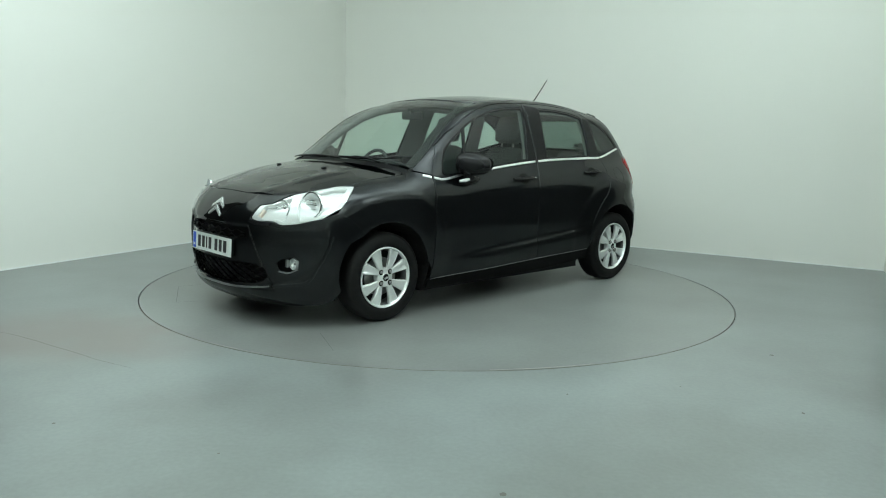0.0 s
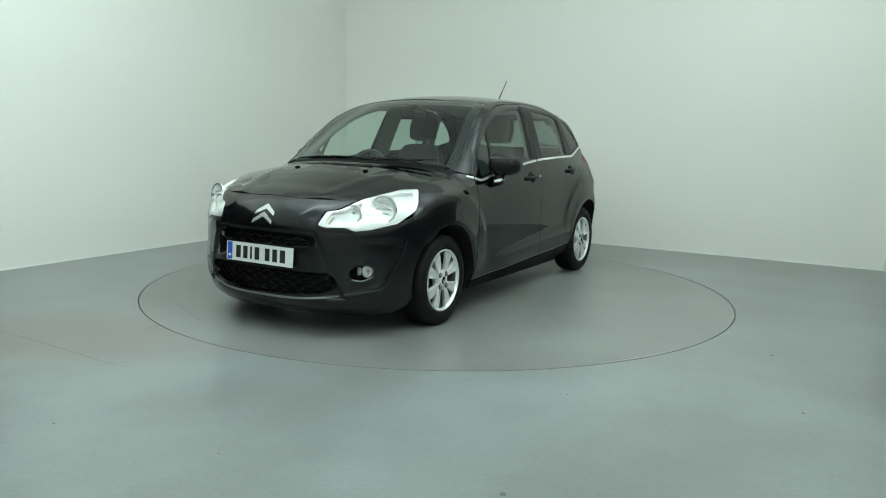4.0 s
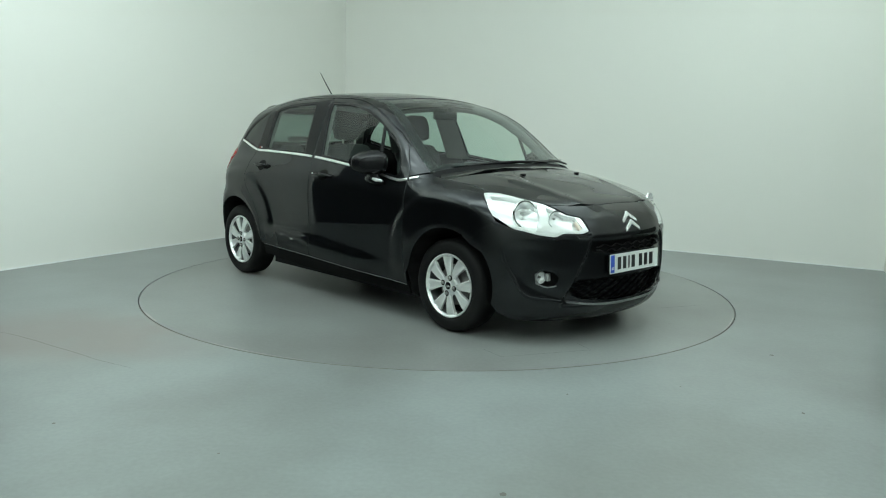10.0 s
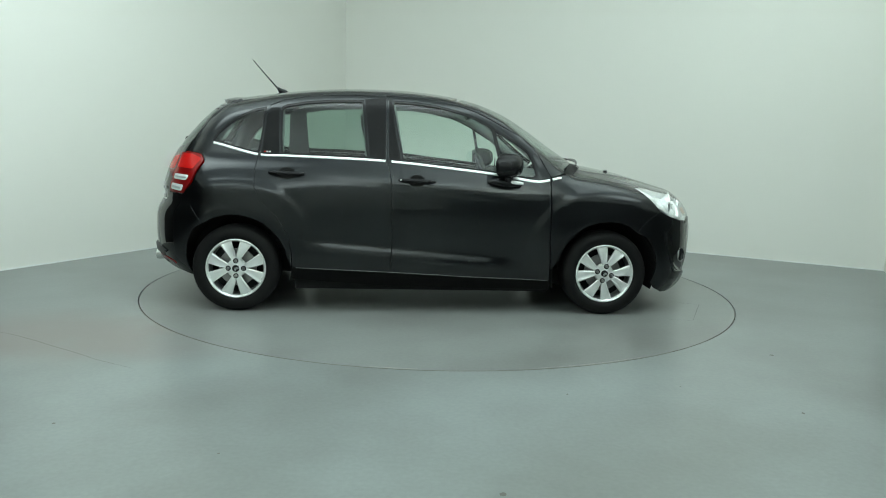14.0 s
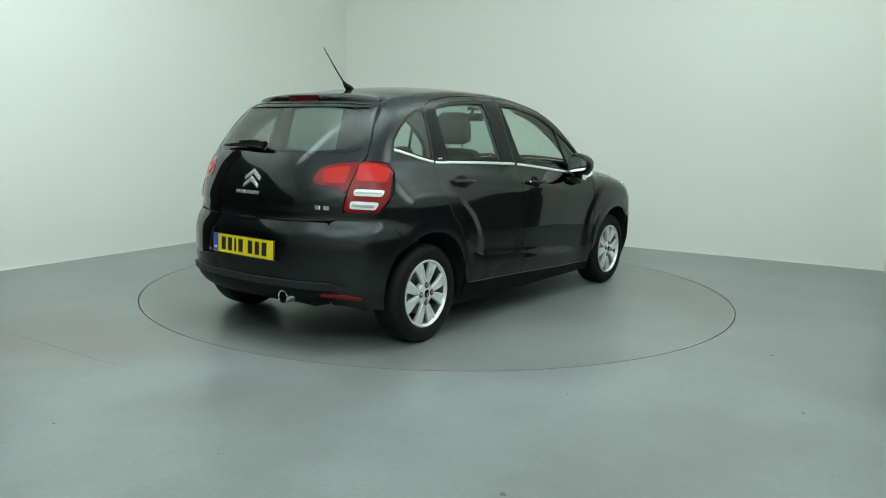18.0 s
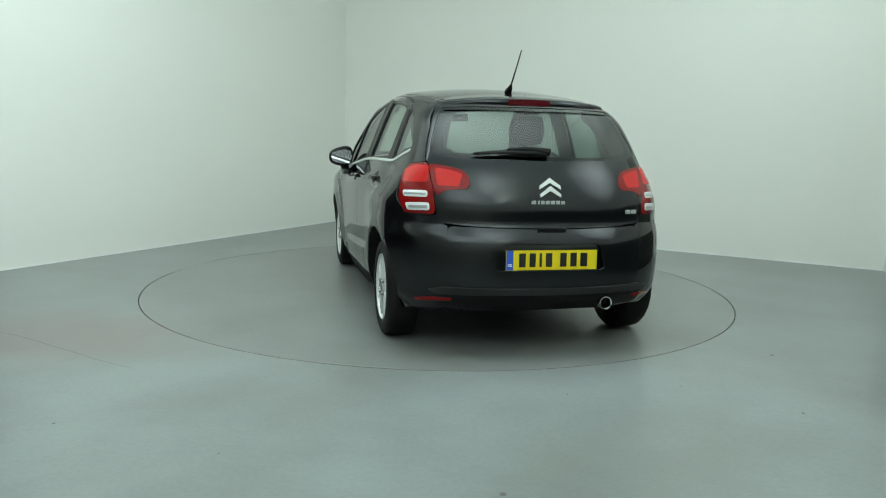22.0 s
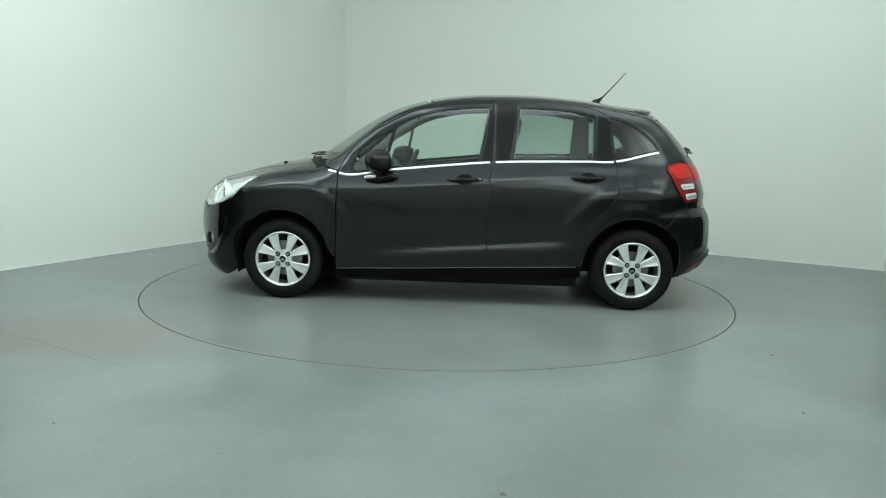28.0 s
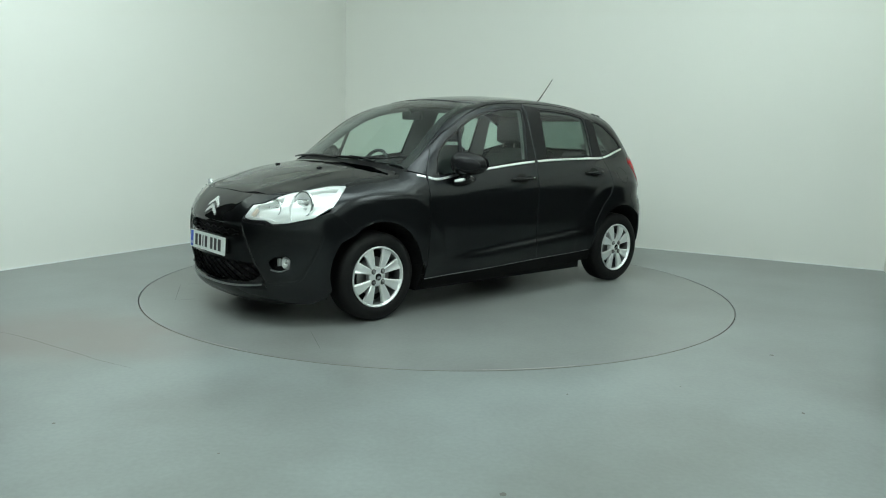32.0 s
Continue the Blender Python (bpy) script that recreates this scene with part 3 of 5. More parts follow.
def body_half(flip):
    # frame of the side: pillars, roof rail and rear wing in one pressing
    lamp = [(-1.462, 0.70, 1.036), (-1.436, 0.73, 0.988), (-1.512, 0.765, 0.842), (-1.590, 0.75, 0.766)]
    outline = [*SCREEN_EDGE.tolist(), *ROOF_EDGE.tolist(), *GATE_EDGE.tolist(), (-1.57, 0.64, 1.048), *lamp, *BUMPER_R_EDGE.tolist()[1:]]
    arch = [q for q in ARCH_R if q[1] > 0.32 and q[0] > -1.44]
    outline += side(*sorted([q for q in arch], key=lambda q: q[0]))
    outline += side((-0.868, 0.31))
    back = [(x - 0.006, z) for x, z in DOOR_R_BACK][::-1]
    outline += side(*back[1:])
    outline += side(*[(x, z + 0.007) for x, z in DOOR_R_TOP[::-1]])
    outline += side(*[(x + 0.004, z + 0.007) for x, z in DOOR_F_TOP[::-1][:-1]])
    outline += side((0.846, 0.93))
    frame_ob = skin("body_side", PAINT, car, patch(outline, LEFT, [grown(WIN_Q, 0.004)], r=0.006, flip=flip, res=0.025))
    q = skin("quarter_window", PRIVACY, frame_ob, patch(grown(WIN_Q, 0.003), LEFT, lift=-0.006, thick=0.004, flip=flip), label="small fixed tinted rear side glass")
    skin("window_seal", TRIM, frame_ob, patch(grown(WIN_Q, 0.004), LEFT, [grown(WIN_Q, -0.010)], lift=-0.002, thick=0.006, flip=flip))
    door = skin("front_door", PAINT, car, patch(side(*DOOR_F), LEFT, [WIN_F], r=0.012, flip=flip, res=0.017))
    skin("window_seal", TRIM, door, patch(WIN_F, LEFT, [grown(WIN_F, -0.013)], r=0.008, lift=-0.003, thick=0.008, flip=flip), label="black rubber window surround")
    skin("door_glass", GLASS, door, patch(grown(WIN_F, -0.002), LEFT, r=0.008, lift=-0.010, thick=0.0, flip=flip), label="clear side window glass with a faint green tint")
    skin("window_divider", TRIM, door, patch(side((0.440, 1.262), (0.465, 1.252), (0.538, 0.936), (0.512, 0.940)), LEFT, r=0.004, lift=-0.001, thick=0.012, flip=flip))
    rdoor = skin("rear_door", PAINT, car, patch(side(*DOOR_R), LEFT, [WIN_R], r=0.012, flip=flip, res=0.017))
    skin("window_seal", TRIM, rdoor, patch(WIN_R, LEFT, [grown(WIN_R, -0.013)], r=0.012, lift=-0.003, thick=0.008, flip=flip), label="black rubber window surround")
    skin("door_glass", PRIVACY, rdoor, patch(grown(WIN_R, -0.002), LEFT, r=0.012, lift=-0.010, thick=0.0, flip=flip), label="tinted rear side window glass")
    # satin pillar covers either side of the middle pillar
    skin("pillar_cover", PILLAR, door, patch(side((-0.226, 1.411), (-0.242, 1.428), (-0.238, 1.022), (-0.156, 1.016), (-0.198, 1.207)), LEFT, r=0.003, lift=0.0022, thick=0.002, flip=flip))
    skin("pillar_cover", PILLAR, rdoor, patch(side((-0.262, 1.428), (-0.404, 1.413), (-0.386, 1.268), (-0.361, 1.030), (-0.258, 1.022)), LEFT, r=0.003, lift=0.0022, thick=0.002, flip=flip))
    skin("pillar_cover", PILLAR, rdoor, patch(side((-0.965, 1.345), (-1.028, 1.342), (-1.048, 1.285), (-1.076, 1.042), (-0.952, 1.040), (-0.964, 1.155)), LEFT, r=0.003, lift=0.0022, thick=0.002, flip=flip))
    for owner, lo, hi in ((car, 0.842, 0.95), (door, -0.245, 0.836), (rdoor, -1.083, -0.252), (frame_ob, -1.5, -1.092)):
        c = curve(BELT, 0.01)
        seg = c[(c[:, 0] > lo) & (c[:, 0] < hi)]
        skin("belt_moulding", STRIP, owner, ribbon(seg[::3] if len(seg) > 12 else seg, LEFT, 0.016, 0.007, flip), label="bright polished belt-line strip")
    # wing ahead of the door
    wing = [(0.8405, 0.87), *[(x, z) for x, z in ((0.8465, 0.64), (0.8425, 0.54), (0.8545, 0.30))]]
    arch = [q for q in ARCH_F if q[1] > 0.30]
    seam = onto(side((1.43, 0.577), (1.47, 0.63), (1.53, 0.68), (1.592, 0.718)), LEFT)
    hood_side = onto([(1.44, 0.712, 0.87), (1.30, 0.718, 0.9), (1.15, 0.724, 0.9), (1.04, 0.724, 0.9)], UP)
    outline = side(*wing) + side(*sorted(arch, key=lambda q: q[0])[:-5]) + seam.tolist() + [(1.556, 0.822, 0.766), (1.425, 0.746, 0.873)] + hood_side.tolist() + [tuple(p) for p in onto([(0.965, 0.730, 0.94)], UP)] + side((0.853, 0.925))
    skin("front_wing", PAINT, car, patch(outline, (0.12, 1, 0.25), r=0.006, flip=flip, res=0.025))
    # sill
    skin("sill", SILL_AND_CUP_SHADE, car, patch(side((0.86, 0.228), (0.30, 0.250), (-0.215, 0.274), (-0.60, 0.288), (-0.865, 0.296), (-0.87, 0.22), (-0.3, 0.185), (0.5, 0.170), (0.865, 0.165)), LEFT, r=0.01, lift=-0.006, flip=flip), label="black lower sill under the doors")
    skin("sill_edge", SILL_LINE, car, ribbon(side((0.85, 0.2325), (0.30, 0.2545), (-0.2, 0.2785), (-0.6, 0.2925), (-0.84, 0.3005)), LEFT, 0.004, 0.001, flip))


def inner_wing(flip):
    arch = [(1.234 + 0.372 * math.cos(a), 0.296 + 0.362 * math.sin(a)) for a in [math.pi * (k / 12) for k in range(0, 10)]]
    outline = side((1.66, 0.20), (1.70, 0.34), (1.66, 0.52), (1.58, 0.70), (1.44, 0.79), (1.10, 0.80), (0.96, 0.62)) + side(*arch[::-1])
    skin("inner_wing", UNDER, car, patch(outline, LEFT, r=0.004, lift=-0.022, thick=0.0, flip=flip, res=0.03))


both(inner_wing)
both(body_half)

# bonnet
half = [(1.8595, 0, 0.8), (1.8575, 0.2, 0.8), (1.8048, 0.43, 0.8), (1.7475, 0.535, 0.8), (1.60, 0.615, 0.8), (1.505, 0.660, 0.8), (1.44, 0.706, 0.87), (1.30, 0.712, 0.9), (1.15, 0.718, 0.9), (1.045, 0.717, 0.9), (1.015, 0.69, 0.9), (1.075, 0.55, 0.9), (1.13, 0.37, 0.9), (1.157, 0.17, 0.9), (1.165, 0, 0.9)]
hood_line = half + [(x, -y, z) for x, y, z in half[-2:0:-1]]
hood = skin("bonnet", PAINT, car, patch(hood_line, UP, r=0.012, res=0.03))
# scuttle under the windscreen
half = [(1.158, 0), (1.150, 0.17), (1.123, 0.37), (1.068, 0.55), (1.008, 0.69), (1.035, 0.72), (0.968, 0.724), (0.962, 0.69), (1.01, 0.55), (1.06, 0.35), (1.087, 0.15), (1.095, 0)]
scuttle = [(x, y, 0.95) for x, y in half] + [(x, -y, 0.95) for x, y in half[-2:0:-1]]
skin("scuttle_panel", BLACK, car, patch(scuttle, UP, r=0.01, lift=-0.012))
# windscreen and roof
half = [(1.09, 0, 1), (1.082, 0.15, 1), (1.055, 0.35, 1), (1.004, 0.55, 1), (0.962, 0.67, 1)] + [tuple(p - np.array((0, 0.006, 0))) for p in SCREEN_EDGE] + [(0.235, 0.40, 1.4), (0.25, 0.2, 1.4), (0.255, 0, 1.4)]
screen_line = half + [(x, -y, z) for x, y, z in half[-2:0:-1]]
sub = lambda k: [(0.62 + (x - 0.62) * k, y * 0.905, z) for x, y, z in screen_line]
screen = skin("windscreen", GLASS, car, patch(screen_line, (0.6, 0, 1), r=0.01, lift=-0.003, thick=0.0, res=0.035), label="raked green-tinted windscreen")
skin("screen_border", TRIM, screen, patch(screen_line, (0.6, 0, 1), [sub(0.945)], r=0.01, lift=-0.006, thick=0.0, res=0.035), label="black printed border of the glass")
half = [(0.248, 0, 1.4), (0.243, 0.2, 1.4), (0.228, 0.40, 1.4)] + [tuple(p - np.array((0, 0.004, 0))) for p in ROOF_EDGE] + [(-1.262, 0.40, 1.4), (-1.29, 0.2, 1.4), (-1.30, 0, 1.4)]
roof_line = half + [(x, -y, z) for x, y, z in half[-2:0:-1]]
skin("roof", PAINT, car, patch(roof_line, UP, r=0.01, res=0.035))


def front_half(flip):
    # corner of the front bumper, round to the wheel arch
    edge = onto(side((1.592, 0.7155), (1.53, 0.677), (1.471, 0.627), (1.433, 0.574)), LEFT)
    arch = [q for q in ARCH_F if q[0] > 1.46 and q[1] > 0.21]
    low = onto(side((1.592, 0.185), (1.66, 0.148)), LEFT).tolist()
    head_low = [(1.853, 0.585, 0.627), (1.80, 0.662, 0.639), (1.69, 0.773, 0.675)]
    outline = SEAM_F.tolist() + head_low + edge.tolist() + side(*sorted(arch, key=lambda q: -q[1])) + low
    pocket = FOG_POCKET
    p2 = patch(outline, (0.75, 0.66, 0), [pocket], r=0.006, flip=flip, res=0.013, step=0.013)
    return p2


FOG_POCKET = [(1.80, 0.690, 0.425), (1.82, 0.665, 0.448), (1.86, 0.595, 0.436), (1.88, 0.566, 0.402), (1.87, 0.578, 0.358), (1.83, 0.63, 0.350), (1.80, 0.682, 0.375)]
centre = [(2, 0, 0.136), (2, 0.3, 0.134), *SEAM_F.tolist(), (1.875, 0.534, 0.649), (1.925, 0.424, 0.646), (1.936, 0.372, 0.660), (1.884, 0.394, 0.743), (1.842, 0.470, 0.760), (1.752, 0.530, 0.8075), (1.808, 0.43, 0.8023), (1.861, 0.2, 0.8018), (1.863, 0, 0.8073)]
nose = centre + [(x, -y, z) for x, y, z in centre[-2:0:-1]]
GRILLE_UP = [(0, 0.606), (0.21, 0.609), (0.345, 0.598), (0.378, 0.566), (0.362, 0.543), (0.246, 0.530), (0, 0.532)]
GRILLE_LOW = [(0, 0.392), (0.30, 0.392), (0.44, 0.388), (0.49, 0.365), (0.495, 0.325), (0.470, 0.290), (0.403, 0.262), (0.205, 0.246), (0, 0.242)]
ring = lambda g: [(2, y, z) for y, z in g] + [(2, -y, z) for y, z in g[-2:0:-1]]
bumper = skin("front_bumper", PAINT, car, patch(nose, FRONT, [ring(GRILLE_UP), ring(GRILLE_LOW)], r=0.012, thick=0.03, res=0.016, step=0.016), front_half(False), front_half(True))
for flip in (False, True):
    RIDGE = [(1.640, 0.808, 0.575), (1.659, 0.798, 0.501), (1.682, 0.781, 0.445), (1.714, 0.752, 0.375), (1.730, 0.732, 0.325), (1.752, 0.702, 0.294), (1.790, 0.650, 0.280), (1.829, 0.583, 0.270), (1.869, 0.490, 0.256), (1.897, 0.409, 0.246)]
    skin("bumper_ridge", PAINT, bumper, ribbon(RIDGE, (0.75, 0.66, 0), 0.018, 0.005, flip), label="raised painted ridge round the corner of the bumper")
skin("grille_back", BLACK, bumper, patch(ring([(0, 0.63), (0.40, 0.62), (0.42, 0.54), (0, 0.51)]), FRONT, lift=-0.05, thick=0), label="dark space behind the upper grille")
skin("grille_back", BLACK, bumper, patch(ring([(0, 0.42), (0.53, 0.41), (0.55, 0.29), (0.40, 0.23), (0, 0.22)]), FRONT, lift=-0.06, thick=0), label="dark space behind the lower grille")


def grille(rows, limit, pitch, lift, mat):
    """Wavy horizontal bars, in the honeycomb manner."""
    for k, z in enumerate(rows):
        w = limit(z)
        ys = np.arange(-w, w + 0.001, 0.012)
        ph = k % 2
        zz = z + 0.0065 * np.clip(1.6 * np.cos(2 * math.pi * ys / pitch + math.pi * ph), -1, 1)
        line = [(2, y, q) for y, q in zip(ys, zz)]
        skin("grille_bar", mat, bumper, ribbon(line[::1], FRONT, 0.007, lift))


grille((0.548, 0.578), lambda z: 0.33, 0.105, -0.014, MESH_GREY)
grille((0.258, 0.280, 0.302, 0.324, 0.346, 0.368), lambda z: min(0.485, 0.36 + 2.6 * (z - 0.25)), 0.085, -0.014, MESH_GREY)


def lamp_group(flip):
    lamp = skin("headlamp", LENS, car, patch(HEAD, HEAD_WAY, r=0.012, lift=0.001, thick=0.0, flip=flip, res=0.02), label="large clear swept-back headlamp")
    skin("lamp_housing", LAMP_BACK, lamp, patch(HEAD, HEAD_WAY, r=0.012, lift=-0.035, thick=0.0, flip=flip, res=0.02), label="pale reflector housing")
    skin("lamp_edge", LAMP_BACK, lamp, patch(HEAD, HEAD_WAY, [moved(HEAD, (1.73, 0.63, 0.745), 0.88)], r=0.010, lift=-0.003, thick=0.032, flip=flip, res=0.02), label="bright silver rim")
    under = [(1.94, 0.374, 0.656), (1.928, 0.424, 0.645), (1.876, 0.534, 0.647), (1.853, 0.588, 0.628), (1.857, 0.588, 0.612), (1.885, 0.530, 0.628), (1.935, 0.424, 0.628), (1.947, 0.372, 0.642)]
    skin("lamp_surround", TRIM, car, patch(under, FRONT, r=0.004, lift=0.002, thick=0.006, flip=flip, res=0.02, step=0.012), label="gloss black strip under the headlamp")
    return lamp


both(lamp_group)

# tailgate with its glass
half = [(0, 1.37), (0.30, 1.372), (0.522, 1.366), (0.539, 1.345), (0.584, 1.24), (0.621, 1.128), (0.634, 1.060), (0.622, 1.036), (0.609, 0.90), (0.601, 0.79), (0.596, 0.765), (0.572, 0.728), (0.406, 0.718), (0.10, 0.712), (0, 0.711)]
gate_line = [(-2, y, z) for y, z in half] + [(-2, -y, z) for y, z in half[-2:0:-1]]
half = [(0, 1.362), (0.30, 1.362), (0.505, 1.355), (0.526, 1.335), (0.572, 1.235), (0.608, 1.128), (0.610, 1.104), (0.531, 1.080), (0.345, 1.068), (0, 1.064)]
glass_line = [(-2, y, z) for y, z in half] + [(-2, -y, z) for y, z in half[-2:0:-1]]
lamp_l = moved(TAIL_IN, (-1.70, 0.52, 0.955), 1.03)
lamp_r = [(x, -y, z) for x, y, z in lamp_l]
tailgate = skin("tailgate", PAINT, car, patch(gate_line, REAR, [glass_line, lamp_l, lamp_r], r=0.010, res=0.028))
skin("rear_window", REAR_GLASS, tailgate, patch(glass_line, REAR, r=0.012, lift=-0.004, thick=0.0, res=0.03), label="large tinted rear window")
half = [(0, 1.340), (0.30, 1.338), (0.455, 1.322), (0.50, 1.28), (0.55, 1.14), (0.53, 1.108), (0.345, 1.092), (0, 1.088)]
skin("glass_border", TRIM, tailgate, patch(glass_line, REAR, [[(-2, y, z) for y, z in half] + [(-2, -y, z) for y, z in half[-2:0:-1]]], r=0.012, lift=-0.007, thick=0.0, res=0.03), label="black printed border of the glass")


def tail_group(flip):
    lamp = skin("tail_lamp", RED, car, patch(TAIL_OUT, TAIL_WAY, r=0.014, lift=0.003, thick=0.02, flip=flip, res=0.02), label="red rear lamp with clear lower lenses")
    skin("tail_lamp", RED, tailgate, patch(TAIL_IN, TAIL_WAY, r=0.014, lift=0.003, thick=0.02, flip=flip, res=0.02), label="inner part of the red rear lamp")


both(tail_group)


def rear_half(flip):
    arch = [q for q in ARCH_R if q[0] < -1.44 and q[1] > 0.22]
    low = onto(side((-1.60, 0.245), (-1.66, 0.25)), LEFT).tolist()
    outline = SEAM_R.tolist()[::-1] + [(-1.735, 0.575, 0.722), (-1.715, 0.606, 0.765), (-1.590, 0.75, 0.764)] + BUMPER_R_EDGE.tolist()[1:] + side(*sorted(arch, key=lambda q: -q[1])) + low
    return patch(outline, (-0.72, 0.70, 0), r=0.006, flip=flip, res=0.025)


half = [(0, 0.704), (0.10, 0.705), (0.406, 0.711), *[(p[1], p[2]) for p in SEAM_R], (0.3, 0.26), (0, 0.26)]
rear_line = [(-2, y, z) for y, z in half] + [(-2, -y, z) for y, z in half[-2:0:-1]]
PLATE_HOLE = [(-2, 0.278, 0.632), (-2, -0.278, 0.632), (-2, -0.318, 0.487), (-2, 0.318, 0.487)]
rear_bumper = skin("rear_bumper", PAINT, car, patch(rear_line, REAR, [PLATE_HOLE], r=0.03, thick=0.026, res=0.028), rear_half(False), rear_half(True))
skin("plate_recess", PAINT, rear_bumper, patch([(-2, 0.31, 0.66), (-2, -0.31, 0.66), (-2, -0.35, 0.465), (-2, 0.35, 0.465)], REAR, lift=-0.020, thick=0.0), label="recess for the rear plate")

# ---- wheels ----


def wheel(name, x, y, turn=0):
    s = 1 if y > 0 else -1
    w = new(name)
    w.parent = car
    w.matrix_world = pose(x, y, 0.287, 0, turn, 0 if s > 0 else 180)
    # all of it turns its face to +y
    R0 = 0.287
    prof = [(0.195, -0.17), (0.215, -0.183), (0.25, -0.185), (0.272, -0.176), (0.284, -0.160), (R0, -0.13), (R0, -0.05), (0.284, -0.022), (0.272, -0.008), (0.25, 0.002), (0.225, 0.003), (0.205, -0.002), (0.196, -0.010), (0.190, -0.02)]
    part("tyre", lathe_bm(prof, 72), RUBBER, w, "black road tyre with shallow grooves", True)
    part("wheel_barrel", lathe_bm([(0.190, -0.165), (0.186, -0.12), (0.172, -0.10), (0.172, -0.04), (0.180, -0.02)], 56), ALLOY_IN, w, "dark inner face of the wheel", True)
    rim = [(0.180, -0.02), (0.1845, -0.006), (0.190, -0.001), (0.1965, -0.003), (0.198, -0.011)]
    part("rim", lathe_bm(rim, 72), ALLOY, w, "silver alloy wheel rim", True)
    part("brake_disc", lathe_bm([(0.03, -0.066), (0.125, -0.066), (0.125, -0.078), (0.03, -0.078)], 40), STEEL, w, "", True)
    part("wheel_barrel", lathe_bm([(0.0, -0.10), (0.172, -0.10)], 40), UNDER, w)
    for k in range(4):
        for sg in (-1, 1):
            a0 = radians(45 + 90 * k) + sg * radians(21.5)
            bm = bmesh.new()
            rows = []
            for t in [i / 8 for i in range(9)]:
                r = 0.040 + 0.147 * t
                a = a0 - sg * radians(9) * (1 - t) ** 1.5
                hw = 0.0125 + 0.0275 * t
                z = -0.014 + 0.010 * math.sin(t * math.pi * 0.8) - 0.004 * t
                ca, sa = math.cos(a), math.sin(a)
                row = []
                for q, dz in ((-1.0, -0.020), (-1.0, -0.004), (-0.75, 0.0), (sg * 0.15, -0.001 - 0.010 * t), (0.75, 0.0), (1.0, -0.004), (1.0, -0.020)):
                    row.append(bm.verts.new((r * ca - q * hw * sa, z + dz, r * sa + q * hw * ca)))
                rows.append(row)
            for r1, r2 in zip(rows, rows[1:]):
                for i in range(6):
                    bm.faces.new((r1[i], r1[i + 1], r2[i + 1], r2[i]))
            bmesh.ops.recalc_face_normals(bm, faces=bm.faces)
            part("spoke", bm, ALLOY, w, "", True)
    part("hub", lathe_bm([(0.0, -0.004), (0.024, -0.004), (0.027, -0.008), (0.034, -0.008), (0.058, -0.012), (0.064, -0.02), (0.064, -0.05)], 40), ALLOY, w, "", True)
    part("centre_cap", lathe_bm([(0.0, -0.001), (0.020, -0.0015), (0.0245, -0.005), (0.025, -0.01)], 32), TRIM, w, "dark centre cap with a silver double chevron", True)
    for k in range(2):
        bm = chevron_bm(0.015, 0.0045, 0.005)
        bmesh.ops.transform(bm, matrix=Matrix.Translation((0, 0.0005, -0.006 + 0.0085 * k)), verts=bm.verts)
        part("badge_chevron", bm, EMBLEM, w)
    for k in range(4):
        a = radians(45 + 90 * k)
        bm = lathe_bm([(0.0, 0.005), (0.007, 0.005), (0.0105, 0.001), (0.011, -0.012)], 12)
        bmesh.ops.transform(bm, matrix=Matrix.Translation((0.050 * math.cos(a), 0, 0.050 * math.sin(a))), verts=bm.verts)
        part("wheel_bolt", bm, STEEL, w, "", True)
        bm = lathe_bm([(0.0111, -0.0072), (0.0175, -0.0072)], 12)
        bmesh.ops.transform(bm, matrix=Matrix.Translation((0.050 * math.cos(a), 0, 0.050 * math.sin(a))), verts=bm.verts)
        part("bolt_recess", bm, TRIM, w)
    return w


def chevron_bm(half, rise, width, depth=0.003, rows=1):
    """An upward chevron in the x-z plane, its face to +y."""
    bm = bmesh.new()
    out = [(-half, -rise - width), (-half, -rise), (0, rise), (half, -rise), (half, -rise - width), (0, rise - width)]
    a = [bm.verts.new((x, 0, z)) for x, z in out]
    b = [bm.verts.new((x * 0.96, depth, z)) for x, z in out]
    for i in range(6):
        j = (i + 1) % 6
        bm.faces.new((a[i], a[j], b[j], b[i]))
    bm.faces.new((b[0], b[1], b[2], b[5]))
    bm.faces.new((b[2], b[3], b[4], b[5]))
    bmesh.ops.recalc_face_normals(bm, faces=bm.faces)
    return bm


for x in (1.234, -1.234):
    wheel("wheel", x, 0.822)
    wheel("wheel", x, -0.822, 31 if x > 0 else 45)


def arch_liner(x, s):
    n = 26
    verts, faces = [], []
    ang = [math.pi * (-0.06 + 1.12 * i / n) for i in range(n + 1)]
    rim = [(x + 0.360 * math.cos(a), 0.8, 0.296 + (0.350 if x > 0 else 0.370) * math.sin(a)) for a in ang]
    out = onto(rim, LEFT)
    drop = lambda p, dx: np.array((p[0] + dx, p[1] - 0.02, 0.17 if x > 0 else (0.20 if p[0] > x else 0.26)))
    out = np.concatenate([[drop(out[0], -0.01)], out, [drop(out[-1], 0.01)]])
    n += 2
    for p in out:
        for y in (p[1] - 0.016, 0.45):
            verts.append((p[0], s * y, p[2]))
    for i in range(n):
        q = [2 * i, 2 * i + 1, 2 * i + 3, 2 * i + 2]
        faces.append(q if s > 0 else q[::-1])
    faces.append([2 * i + 1 for i in range(n + 1)])
    mesh_object("arch_liner", verts, faces, UNDER, car)


for x in (1.234, -1.234):
    for s in (1, -1):
        arch_liner(x, s)
part("underbody", box_bm(-0.86, 0.86, -0.72, 0.72, 0.140, 0.24), UNDER, car)
part("underbody", box_bm(-1.74, -0.86, -0.44, 0.44, 0.24, 0.33), UNDER, car)
part("underbody", box_bm(0.86, 1.84, -0.44, 0.44, 0.140, 0.24), UNDER, car)


